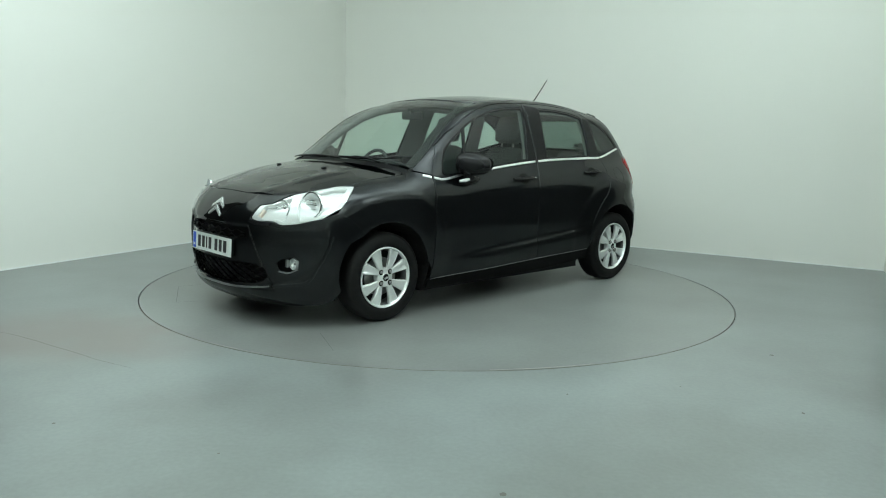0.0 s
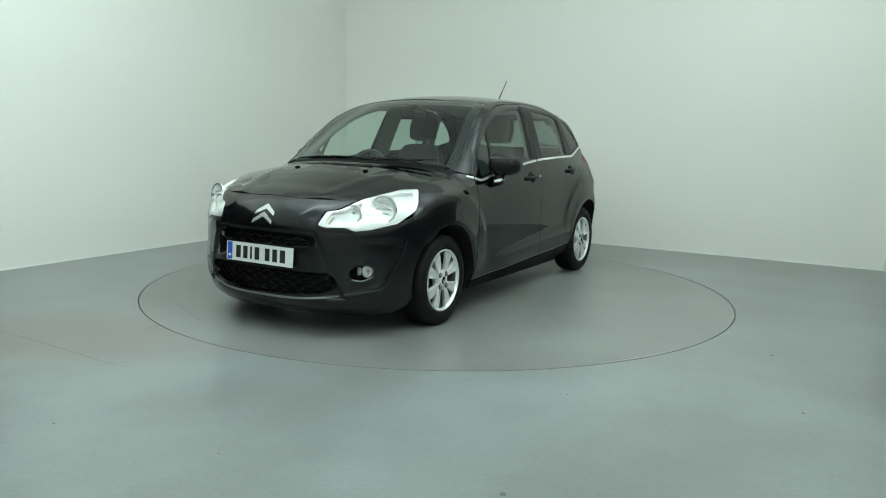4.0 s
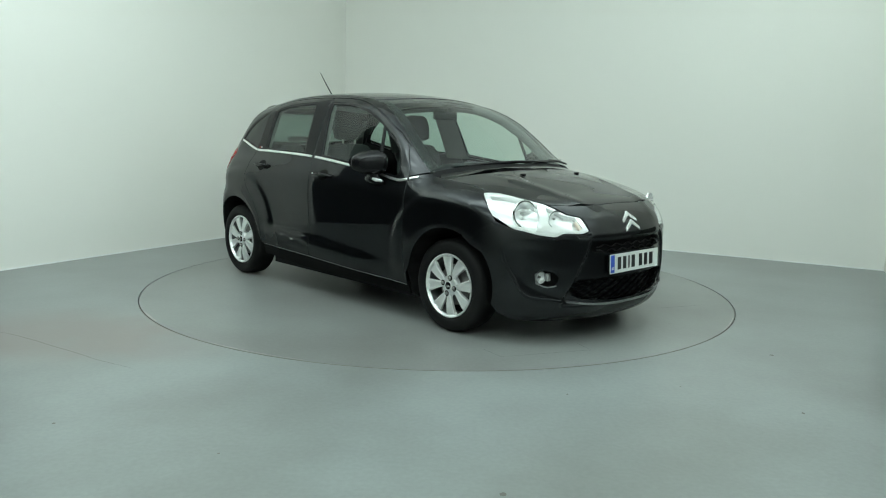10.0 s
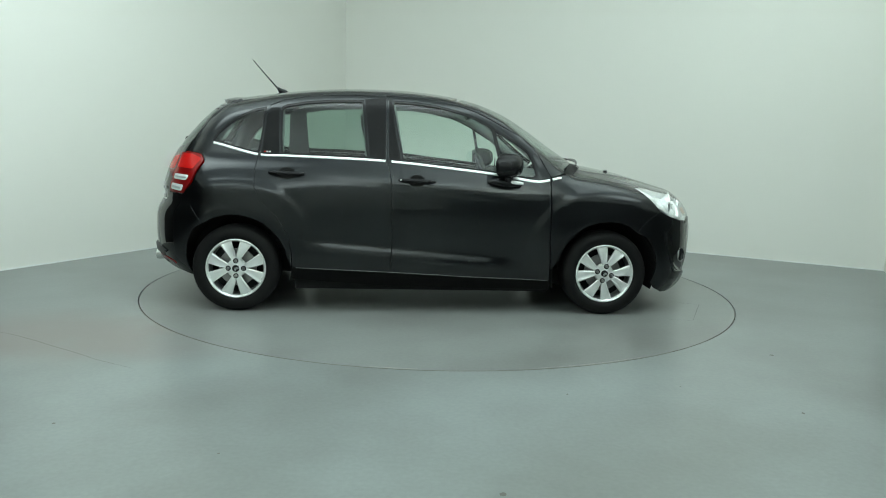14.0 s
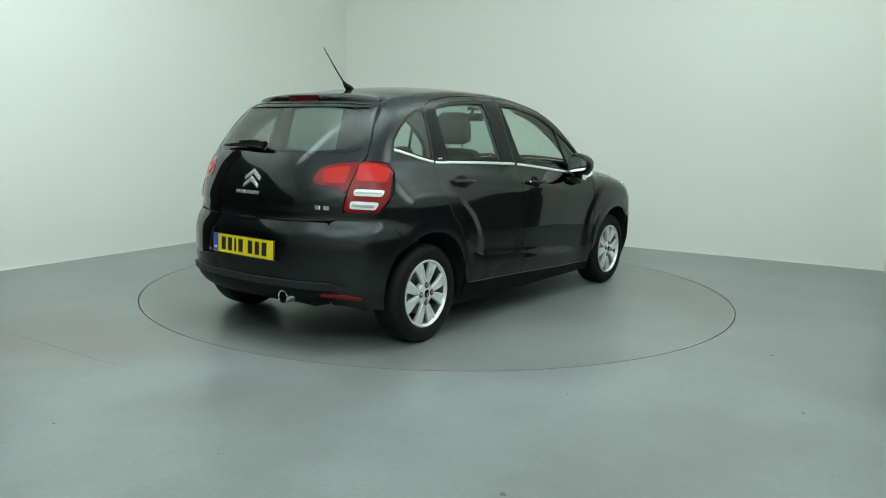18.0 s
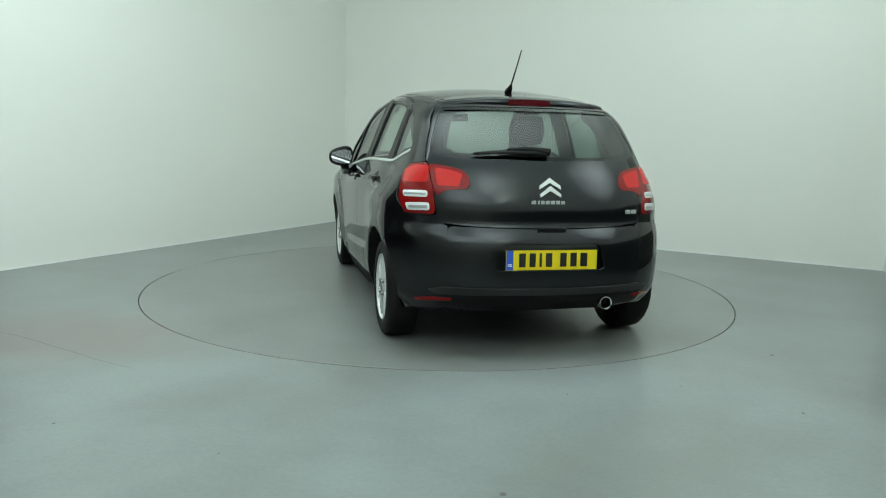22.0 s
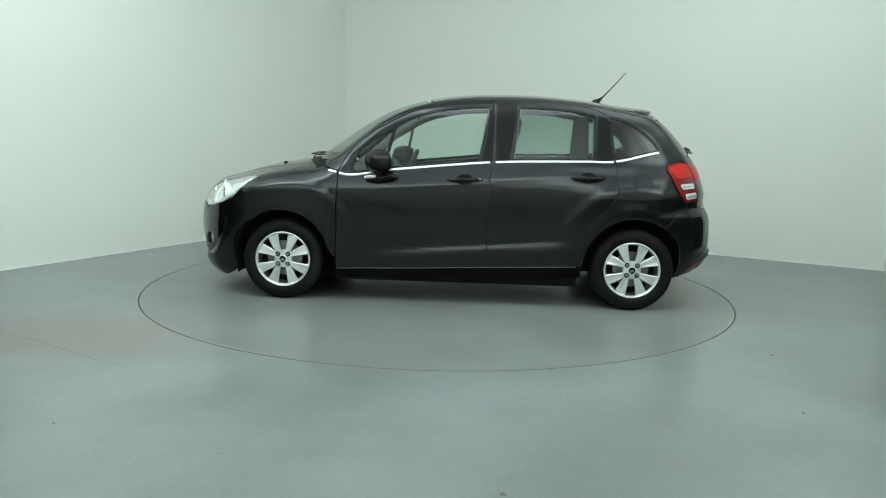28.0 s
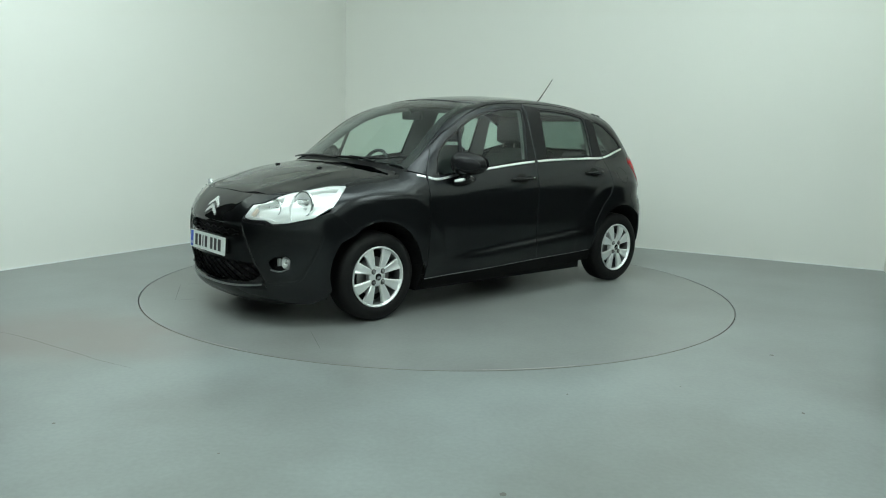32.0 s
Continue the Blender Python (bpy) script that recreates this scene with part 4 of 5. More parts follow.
# ---- outer fittings ----


def chevron(name, width, rise, thick, m, parent, mat=EMBLEM, depth=0.012):
    """One chevron plate: apex up, in the plane across the car."""
    bm = bmesh.new()
    h = width / 2
    out = [(-h, -rise - thick * 0.45), (-h, -rise + thick * 0.25), (0, thick * 0.5), (h, -rise + thick * 0.25), (h, -rise - thick * 0.45), (0, -thick * 0.5)]
    a = [bm.verts.new((0, y, z)) for y, z in out]
    b = [bm.verts.new((depth, y * 0.97, z * 0.98)) for y, z in out]
    for i in range(6):
        j = (i + 1) % 6
        bm.faces.new((a[i], a[j], b[j], b[i]))
    bm.faces.new((b[0], b[1], b[2], b[5]))
    bm.faces.new((b[2], b[3], b[4], b[5]))
    bmesh.ops.recalc_face_normals(bm, faces=bm.faces)
    bmesh.ops.bevel(bm, geom=[e for e in bm.edges if all(v.co.x > depth * 0.5 for v in e.verts)], offset=0.0015, segments=2, affect="EDGES")
    bmesh.ops.transform(bm, matrix=m, verts=bm.verts)
    return part(name, bm, mat, parent, "silver chevron emblem", True)


chevron("emblem", 0.150, 0.046, 0.034, pose(1.928, 0, 0.745, 0, -30, 0), bumper)
chevron("emblem", 0.148, 0.044, 0.030, pose(1.962, 0, 0.700, 0, -22, 0), bumper)
chevron("emblem", 0.122, 0.038, 0.028, pose(-1.792, 0, 0.962, 0, -20, 180), tailgate)
chevron("emblem", 0.122, 0.038, 0.028, pose(-1.810, 0, 0.920, 0, -16, 180), tailgate)
# model lettering reduced to small bright bars
for y, w in ((0.098, 0.026), (0.070, 0.010), (0.048, 0.022), (0.020, 0.022), (-0.010, 0.026), (-0.040, 0.022), (-0.068, 0.022)):
    p = onto([(-2, y, 0.848)], REAR)[0]
    part("lettering_bar", box_bm(p[0] - 0.004, p[0] + 0.004, y - w / 2, y + w / 2, 0.839, 0.858, 0.001), EMBLEM, tailgate)
for y, w in ((-0.482, 0.030), (-0.523, 0.040)):
    p = onto([(-2, y, 0.79)], REAR)[0]
    part("lettering_bar", box_bm(p[0] - 0.006, p[0] + 0.006, y - w / 2, y + w / 2, 0.781, 0.803, 0.002), EMBLEM, tailgate)


def plate(name, x, z0, face, facing, tilt, label):
    """A pressed plate with a blue band and dark bars for its characters."""
    p = new(name)
    p.parent = car
    p.matrix_world = pose(x, 0, z0, 0, tilt, 0 if facing > 0 else 180)
    p["label"] = label
    part("plate_sheet", box_bm(-0.004, 0.0, -0.262, 0.262, -0.0565, 0.0565, 0.0), face, p)
    part("blue_band", box_bm(0.0, 0.0012, -0.256, -0.218, -0.052, 0.052), PLATE_B, p)
    for zz in (-0.030, -0.022):
        part("band_bar", box_bm(0.0012, 0.0018, -0.248, -0.226, zz - 0.003, zz + 0.003), PLATE_W, p)
    x0 = -0.185
    for k, w in enumerate((0.036, 0.034, 0.014, 0.036, 0.0, 0.036, 0.036, 0.040)):
        if w:
            part("character_bar", box_bm(0.0, 0.0012, x0, x0 + w, -0.037, 0.037), INK, p)
        x0 += w + (0.022 if w else 0.024)
    edge = bmesh.new()
    for y0, y1, a, b in ((-0.2625, 0.2625, 0.0535, 0.0568), (-0.2625, 0.2625, -0.0568, -0.0535), (-0.2625, -0.2595, -0.0535, 0.0535), (0.2595, 0.2625, -0.0535, 0.0535)):
        box_bm(-0.001, 0.0014, y0, y1, a, b, bm=edge)
    part("plate_edge", edge, PLATE_W if facing > 0 else TRIM, p)
    return p


plate("number_plate", 2.011, 0.469, PLATE_W, 1, -3, "white front plate with dark bars and a blue band")
plate("number_plate", -1.889, 0.545, PLATE_Y, -1, -2, "yellow rear plate with dark bars and a blue band")
part("plate_holder", box_bm(1.97, 2.0065, -0.25, 0.25, 0.42, 0.518, 0.004), BLACK, car)
part("plate_holder", box_bm(-1.8845, -1.84, -0.25, 0.25, 0.50, 0.59, 0.004), BLACK, car)


def bowl(parent, centre, way, r, deep, flip, bulb=True):
    """A round reflector with its rim, and the bulb in it."""
    c = Vector(centre)
    w = Vector(way).normalized()
    if flip:
        c.y, w.y = -c.y, -w.y
    m = Matrix.Translation(c) @ w.to_track_quat("Y", "Z").to_matrix().to_4x4()
    bm = lathe_bm([(0.001, -deep), (r * 0.35, -deep * 0.96), (r * 0.7, -deep * 0.6), (r * 0.93, -deep * 0.12), (r * 0.95, 0.0)], 36)
    bmesh.ops.transform(bm, matrix=m, verts=bm.verts)
    part("reflector", bm, REFLECTOR, parent, "", True)
    bm = lathe_bm([(r * 0.94, -0.004), (r * 0.95, 0.003), (r * 1.04, 0.003), (r * 1.08, -0.006)], 36)
    bmesh.ops.transform(bm, matrix=m, verts=bm.verts)
    part("lamp_ring", bm, CHROME, parent, "", True)
    if bulb:
        bm = lathe_bm([(0.0, -deep * 0.25), (0.011, -deep * 0.3), (0.012, -deep * 0.6), (0.008, -deep)], 16)
        bmesh.ops.transform(bm, matrix=m, verts=bm.verts)
        part("bulb", bm, STEEL, parent, "", True)


def head_inside(flip):
    lamp = [o for o in car.children if o.name.startswith("headlamp")][1 if flip else 0]
    way = (1, 0.25, 0.06)
    bowl(lamp, (1.693, 0.672, 0.758), way, 0.076, 0.055, flip)
    bowl(lamp, (1.806, 0.533, 0.728), way, 0.050, 0.038, flip)
    # white web between the two bowls
    web = [(1.70, 0.580, 0.806), (1.745, 0.552, 0.800), (1.785, 0.585, 0.72), (1.835, 0.600, 0.655), (1.775, 0.665, 0.660), (1.752, 0.615, 0.735)]
    skin("lamp_web", LAMP_BACK, lamp, patch(web, HEAD_WAY, r=0.012, lift=-0.006, thick=0.028, flip=flip, res=0.02, step=0.012), label="broad white web between the lamp bowls")
    for k, (dz, hw) in enumerate(((0.026, 0.038), (0.0, 0.05), (-0.026, 0.038))):
        c = np.array((1.715, 0.672 * (-1 if flip else 1), 0.758 + dz))
        part("reflector_flute", tube_bm([c + (-0.012, -hw, 0), c + (-0.024, 0, 0), c + (-0.020, hw, 0)], 0.004, 6), CHROME, lamp, "", True)
    amber = [(1.90, 0.462, 0.73), (1.90, 0.405, 0.725), (1.93, 0.395, 0.682), (1.93, 0.448, 0.678)]
    skin("indicator", AMBER, lamp, patch(amber, HEAD_WAY, r=0.006, lift=-0.010, thick=0.02, flip=flip, res=0.02), label="pale amber turn signal")


both(head_inside)


def fog_lamp(flip):
    s = -1 if flip else 1
    skin("fog_pocket", BLACK, bumper, patch(moved(FOG_POCKET, (1.845, 0.63, 0.40), 1.25), (0.75, 0.66, 0), lift=-0.045, thick=0.0, flip=flip, res=0.02))
    m = Matrix.Translation((1.797, s * 0.632, 0.402)) @ Matrix.Scale(0.8, 4) @ Vector((1, s * 0.10, 0)).to_track_quat("Y", "Z").to_matrix().to_4x4()
    bm = lathe_bm([(0.001, 0.014), (0.024, 0.011), (0.036, 0.002), (0.040, -0.006)], 32)
    bmesh.ops.transform(bm, matrix=m, verts=bm.verts)
    f = part("fog_lamp", bm, LENS, bumper, "round clear fog lamp", True)
    bm = lathe_bm([(0.001, -0.034), (0.014, -0.033), (0.028, -0.022), (0.038, -0.004)], 32)
    bmesh.ops.transform(bm, matrix=m, verts=bm.verts)
    part("reflector", bm, LAMP_BACK, f, "", True)
    bm = lathe_bm([(0.0, -0.006), (0.009, -0.008), (0.010, -0.03)], 14)
    bmesh.ops.transform(bm, matrix=m, verts=bm.verts)
    part("bulb", bm, STEEL, f, "", True)
    bm = lathe_bm([(0.039, -0.03), (0.040, 0.004), (0.044, 0.005), (0.046, -0.002), (0.046, -0.03)], 32)
    bmesh.ops.transform(bm, matrix=m, verts=bm.verts)
    part("fog_lamp_ring", bm, SILVER, f, "", True)
    skin("fog_trim", SILL_LINE, bumper, ribbon([(1.87, 0.578, 0.356), (1.84, 0.62, 0.347), (1.80, 0.68, 0.372)], (0.75, 0.66, 0), 0.007, 0.003, flip), label="bright lower edge of the fog lamp recess")
    part("fog_side_reflector", box_bm(1.800, 1.822, s * 0.590 - 0.012, s * 0.585 + 0.012, 0.378, 0.426, 0.006), SILVER, f, "small bright reflector beside the lamp", True)


both(fog_lamp)


def tail_lenses(flip):
    lamp = [o for o in car.children if o.name.startswith("tail_lamp")][1 if flip else 0]
    inner = [o for o in tailgate.children if o.name.startswith("tail_lamp")][1 if flip else 0]
    for q, mat, owner, lift in (
        ([(-1.538, 0.752, 0.888), (-1.655, 0.640, 0.894), (-1.664, 0.640, 0.861), (-1.560, 0.750, 0.857)], WHITE_LENS, lamp, 0.006),
        ([(-1.577, 0.745, 0.824), (-1.678, 0.633, 0.831), (-1.688, 0.633, 0.792), (-1.598, 0.738, 0.787)], WHITE_LENS, lamp, 0.006),
        ([(-1.46, 0.722, 0.998), (-1.525, 0.678, 1.026), (-1.600, 0.622, 1.026), (-1.640, 0.636, 0.940), (-1.52, 0.747, 0.932)], RED_HOT, lamp, 0.0055),
        ([(-1.632, 0.594, 1.016), (-1.674, 0.528, 1.007), (-1.715, 0.462, 0.988), (-1.735, 0.487, 0.923), (-1.675, 0.590, 0.924)], RED_HOT, inner, 0.0055),
    ):
        skin("lens_panel", mat, owner, patch(q, TAIL_WAY, r=0.014, lift=lift, thick=0.004, flip=flip, res=0.02, step=0.012), label="bright red lens" if mat is RED_HOT else "clear reversing lens")
    for q in ([(-1.55, 0.744, 0.876), (-1.652, 0.645, 0.881), (-1.656, 0.645, 0.872), (-1.556, 0.744, 0.867)], [(-1.60, 0.731, 0.811), (-1.672, 0.64, 0.816), (-1.677, 0.64, 0.803), (-1.606, 0.731, 0.799)]):
        skin("lens_insert", SILVER, lamp, patch(q, TAIL_WAY, r=0.004, lift=0.0095, thick=0.003, flip=flip, res=0.02, step=0.012))
    q = [(-1.655, 0.700, 0.312), (-1.72, 0.62, 0.326), (-1.79, 0.525, 0.332), (-1.788, 0.523, 0.316), (-1.715, 0.62, 0.306), (-1.655, 0.70, 0.296)]
    skin("rear_reflector", RED, rear_bumper, patch(q, TAIL_WAY, r=0.004, lift=0.004, thick=0.01, flip=flip, res=0.02, step=0.012), label="slim red reflector low in the bumper")


both(tail_lenses)
# ledge and dark lower edge of the rear bumper
half = [(0, 0.392), (0.30, 0.394), (0.56, 0.392), (0.64, 0.372), (0.60, 0.352), (0.30, 0.360), (0, 0.358)]
skin("bumper_ledge", LEDGE, rear_bumper, patch([(-2, y, z) for y, z in half] + [(-2, -y, z) for y, z in half[-2:0:-1]], REAR, r=0.008, lift=0.016, thick=0.02), label="matt grey ledge across the bumper")
skin("bumper_lip", SILL_LINE, bumper, ribbon([(2, y, 0.225 + 0.03 * (abs(y) / 0.5) ** 3) for y in np.linspace(-0.5, 0.5, 21)], FRONT, 0.012, 0.006), label="thin lip under the lower grille")
half = [(0, 0.354), (0.30, 0.356), (0.60, 0.348), (0.585, 0.285), (0.30, 0.266), (0, 0.266)]
skin("valance", BLACK, rear_bumper, patch([(-2, y, z) for y, z in half] + [(-2, -y, z) for y, z in half[-2:0:-1]], REAR, r=0.008, lift=0.003, thick=0.004), label="matt black valance under the bumper")
p = onto([(-2, 0, 0.705)], REAR)[0]
part("tailgate_handle", box_bm(p[0] - 0.012, p[0] + 0.01, -0.082, 0.082, 0.688, 0.714, 0.004), TRIM, tailgate, "black boot release grip")

# spoiler over the rear window
ys = np.linspace(-0.505, 0.505, 41)
rows = []
for y in ys:
    k = 1 - (abs(y) / 0.505) ** 3
    a, b = onto([(-1.16, y, 1.4), (-1.26, y, 1.4)], UP)
    xt, zt = -1.300 - 0.108 * k, 1.384 + 0.026 * k
    under = onto([(-2, y * 0.99, 1.335)], REAR)[0]
    rows.append([a + (0, 0, 0.001), b + (0, 0, 0.004), np.array(((b[0] + xt) / 2, y, (b[2] + zt) / 2 + 0.007)), np.array((xt, y, zt)), np.array((xt - 0.016, y, zt - 0.006)), np.array((xt - 0.010, y, zt - 0.044)), np.array((xt, y, zt - 0.050)), under])
verts = [tuple(p) for r in rows for p in r]
faces = [(i * 8 + j, i * 8 + j + 1, i * 8 + j + 9, i * 8 + j + 8) for i in range(40) for j in range(7)]
spoiler = mesh_object("spoiler", verts, faces, PAINT, tailgate, "dark roof spoiler over the rear window", smooth=True)
sel = [r for r, y in zip(rows, ys) if abs(y) < 0.135]
verts = [tuple(r[k] + np.array((-0.004, 0, 0.001))) for r in sel for k in (4, 5)] + [tuple(r[k] + np.array((0.004, 0, 0.0))) for r in sel for k in (4, 5)]
n2 = len(sel) * 2
faces = [(2 * i, 2 * i + 1, 2 * i + 3, 2 * i + 2) for i in range(len(sel) - 1)] + [(2 * i, 2 * i + 2, n2 + 2 * i + 2, n2 + 2 * i) for i in range(len(sel) - 1)]
mesh_object("brake_light", verts, faces, DEEP_RED, spoiler, "red high-level brake light", smooth=False)

# wipers, jets, aerial, exhaust


def on_glass(points, way, lift):
    c = curve(points, 0.03)
    P = onto(c, way)
    return P + slope(P) * lift


SCR = (0.6, 0, 1)
for blade, arm in (
    ([(1.075, -0.50, 1), (1.115, -0.25, 1), (1.128, 0.0, 1), (1.118, 0.16, 1)], [(1.155, 0.20, 1), (1.142, 0.05, 1), (1.125, -0.16, 1)]),
    ([(1.122, 0.06, 1), (1.085, 0.32, 1), (1.01, 0.50, 1), (0.955, 0.585, 1)], [(1.075, 0.52, 1), (1.07, 0.42, 1), (1.085, 0.28, 1)]),
):
    w = part("windscreen_wiper", tube_bm(on_glass(blade, SCR, 0.022), 0.011, 8, [0.004 + 0.0055 * math.sin(math.pi * i / (len(on_glass(blade, SCR, 0)) - 1)) for i in range(len(on_glass(blade, SCR, 0)))]), TRIM, car, "black wiper at rest on the foot of the screen", True)
    part("wiper_arm", tube_bm(on_glass(arm, SCR, 0.028), 0.0065), TRIM, w, "", True)
blade = on_glass([(-1.7, 0.40, 1.088), (-1.7, 0.2, 1.098), (-1.7, 0.0, 1.092)], REAR, 0.020)
w = part("rear_wiper", tube_bm(blade, 0.012, 8, [0.005 + 0.013 * (i / (len(blade) - 1)) ** 0.6 for i in range(len(blade))]), TRIM, tailgate, "black rear wiper with a broad arm", True)
arm = on_glass([(-1.7, 0.22, 1.106), (-1.7, 0.10, 1.110), (-1.7, -0.02, 1.096)], REAR, 0.032)
part("wiper_arm", tube_bm(arm, 0.010, 8, [0.006 + 0.014 * i / (len(arm) - 1) for i in range(len(arm))]), TRIM, w, "", True)
for y in (-0.283, 0.283):
    p = onto([(1.345, y, 1)], UP)[0]
    part("washer_jet", box_bm(p[0] - 0.014, p[0] + 0.012, y - 0.013, y + 0.013, p[2] - 0.004, p[2] + 0.011, 0.004), TRIM, hood)
p = onto([(-1.05, 0, 1.4)], UP)[0]
bm = tube_bm([(p[0] + 0.045, 0, p[2] - 0.004), (p[0] + 0.02, 0, p[2] + 0.010), (p[0] - 0.012, 0, p[2] + 0.026), (p[0] - 0.03, 0, p[2] + 0.045)], 0.02, 12, [0.020, 0.022, 0.016, 0.007])
aerial = part("roof_aerial", bm, TRIM, car, "thin black whip aerial on the roof", True)
part("whip", tube_bm([(p[0] - 0.028, 0, p[2] + 0.04), (p[0] - 0.115, 0, p[2] + 0.135), (-1.255, 0, 1.700)], 0.0035, 8, [0.0055, 0.004, 0.003]), TRIM, aerial, "", True)
bm = lathe_bm([(0.028, 0.20), (0.030, 0.0), (0.036, -0.002), (0.0375, 0.004), (0.0375, 0.22)], 32, "x")
bmesh.ops.transform(bm, matrix=Matrix.Translation((-1.885, -0.328, 0.300)), verts=bm.verts)
part("exhaust_tip", bm, CHROME, car, "round chromed exhaust tip", True)
bm = lathe_bm([(0.0, 0.10), (0.029, 0.10)], 24, "x")
bmesh.ops.transform(bm, matrix=Matrix.Translation((-1.885, -0.328, 0.300)), verts=bm.verts)
part("exhaust_pipe", bm, UNDER, car)
bm = box_bm(-1.70, -1.30, -0.46, -0.10, 0.235, 0.35, 0.05)
part("silencer", bm, UNDER, car, "dark rear exhaust silencer", True)
# fuel flap
ringp = [(-1.270 + 0.062 * math.cos(a), 0.8, 0.892 + 0.064 * math.sin(a)) for a in np.linspace(0, 2 * math.pi, 40)]
skin("fuel_flap", TRIM, [o for o in car.children if o.name.startswith("body_side")][0], ribbon(ringp, LEFT, 0.0035, 0.0006), label="round fuel flap outline")


def fittings(flip):
    s = -1 if flip else 1
    i = 1 if flip else 0
    front = [o for o in car.children if o.name.startswith("front_door")][i]
    rear = [o for o in car.children if o.name.startswith("rear_door")][i]
    for owner, xc, zc, slope_z, L in ((front, -0.050, 0.889, -0.03, 0.122), (rear, -0.898, 0.921, -0.02, 0.118)):
        # black disc laid on the paint for the shade in the handle recess
        cup = [(xc + 0.054 * math.cos(a), 0.8, zc - 0.002 + 0.038 * math.sin(a)) for a in np.linspace(0, 2 * math.pi, 24, endpoint=False)]
        skin("handle_cup_shade", SILL_AND_CUP_SHADE, owner, patch(cup, LEFT, r=0.005, lift=0.0018, thick=0.003, flip=flip, res=0.02))
        grip = onto([(xc + L * t, 0.8, zc + slope_z * L * t) for t in np.linspace(-1, 1, 9)], LEFT)
        bm = bmesh.new()
        rowsv = []
        for t, g in zip(np.linspace(-1, 1, 9), grip):
            d = 0.030 * (1 - abs(t) ** 4) + 0.006
            h = 0.013 - 0.004 * t * t
            rowsv.append([bm.verts.new((g[0], s * (g[1] + yy), g[2] + zz)) for yy, zz in ((d - 0.016, -h), (d, -h * 0.7), (d + 0.004, 0), (d, h * 0.7), (d - 0.016, h))])
        for r1, r2 in zip(rowsv, rowsv[1:]):
            for k in range(4):
                bm.faces.new((r1[k], r1[k + 1], r2[k + 1], r2[k]))
            bm.faces.new((r1[4], r1[0], r2[0], r2[4]))
        bm.faces.new(rowsv[0])
        bm.faces.new(rowsv[-1][::-1])
        bmesh.ops.recalc_face_normals(bm, faces=bm.faces)
        h = part("door_handle", bm, TRIM, owner, "dark pull handle", True)
        if owner is front:
            g = grip[0]
            bm = lathe_bm([(0.0, 0.0), (0.006, -0.001), (0.0075, -0.006)], 16)
            bmesh.ops.transform(bm, matrix=Matrix.Translation((xc - L * 0.86, s * (g[1] + 0.028), g[2])) @ pose(0, 0, 0, 0, 0, 0 if s > 0 else 180), verts=bm.verts)
            part("lock", bm, CHROME, h, "", True)
    # door mirror: rounded shell, glass to the rear, foot on the door
    bm = bmesh.new()
    bmesh.ops.create_uvsphere(bm, u_segments=28, v_segments=18, radius=1)
    for v in bm.verts:
        x, y, z = v.co
        f = lambda q, p: math.copysign(abs(q) ** p, q)
        x, y, z = f(x, 0.75), f(y, 0.72), f(z, 0.75)
        zz = z * 0.076 * (1 - 0.22 * y) - 0.006 * y
        yy = y * 0.098
        xx = x * (0.118 if x > 0 else 0.055) * (1 - 0.15 * y) - 0.03 * y
        v.co = (0.515 + xx, s * (0.882 + yy), 1.000 + zz)
    if flip:
        bmesh.ops.reverse_faces(bm, faces=bm.faces)
    mir = part("door_mirror", bm, TRIM, front, "dark rounded door mirror", True)
    bm = bmesh.new()
    ringv = []
    for a in np.linspace(0, 2 * math.pi, 28, endpoint=False):
        c, d = math.cos(a), math.sin(a)
        c, d = math.copysign(abs(c) ** 0.7, c), math.copysign(abs(d) ** 0.7, d)
        ringv.append(bm.verts.new((0.449 - 0.015 * c, s * (0.884 + 0.082 * c), 1.0 + 0.053 * d * (1 - 0.2 * c))))
    bm.faces.new(ringv if s > 0 else ringv[::-1])
    part("mirror_glass", bm, MIRROR, mir, "silvered mirror glass")
    foot = onto([(0.635, 0.8, 0.872), (0.57, 0.8, 0.882), (0.48, 0.8, 0.890), (0.42, 0.8, 0.892)], LEFT)
    pts = [(p[0], s * (p[1] + d), p[2] + 0.0) for p, d in zip(foot, (0.012, 0.03, 0.022, 0.004))]
    part("mirror_foot", tube_bm(pts, 0.02, 12, [0.012, 0.030, 0.028, 0.010]), TRIM, mir, "", True)
    part("mirror_stalk", tube_bm([(0.565, s * 0.835, 0.88), (0.54, s * 0.855, 0.945)], 0.03, 12, [0.032, 0.036]), TRIM, mir, "", True)
    part("side_repeater", tube_bm([(0.645, s * 0.862, 0.888), (0.60, s * 0.872, 0.893), (0.565, s * 0.870, 0.897)], 0.012, 10, [0.009, 0.013, 0.009]), WHITE_LENS, mir, "clear turn repeater", True)
    # sail panel ahead of the window, tiny badge by the rear pillar
    for k, mat in enumerate((PLATE_W, PLATE_W, RED_HOT)):
        if flip:
            q = onto([(-1.018 - 0.016 * k, 0.8, 1.055)], LEFT)[0]
            part("badge_bar", box_bm(q[0] - 0.006, q[0] + 0.006, s * (q[1] + 0.003) - 0.0015, s * (q[1] + 0.003) + 0.0015, 1.051, 1.059), mat, rear)


both(fittings)

# ---- cabin ----


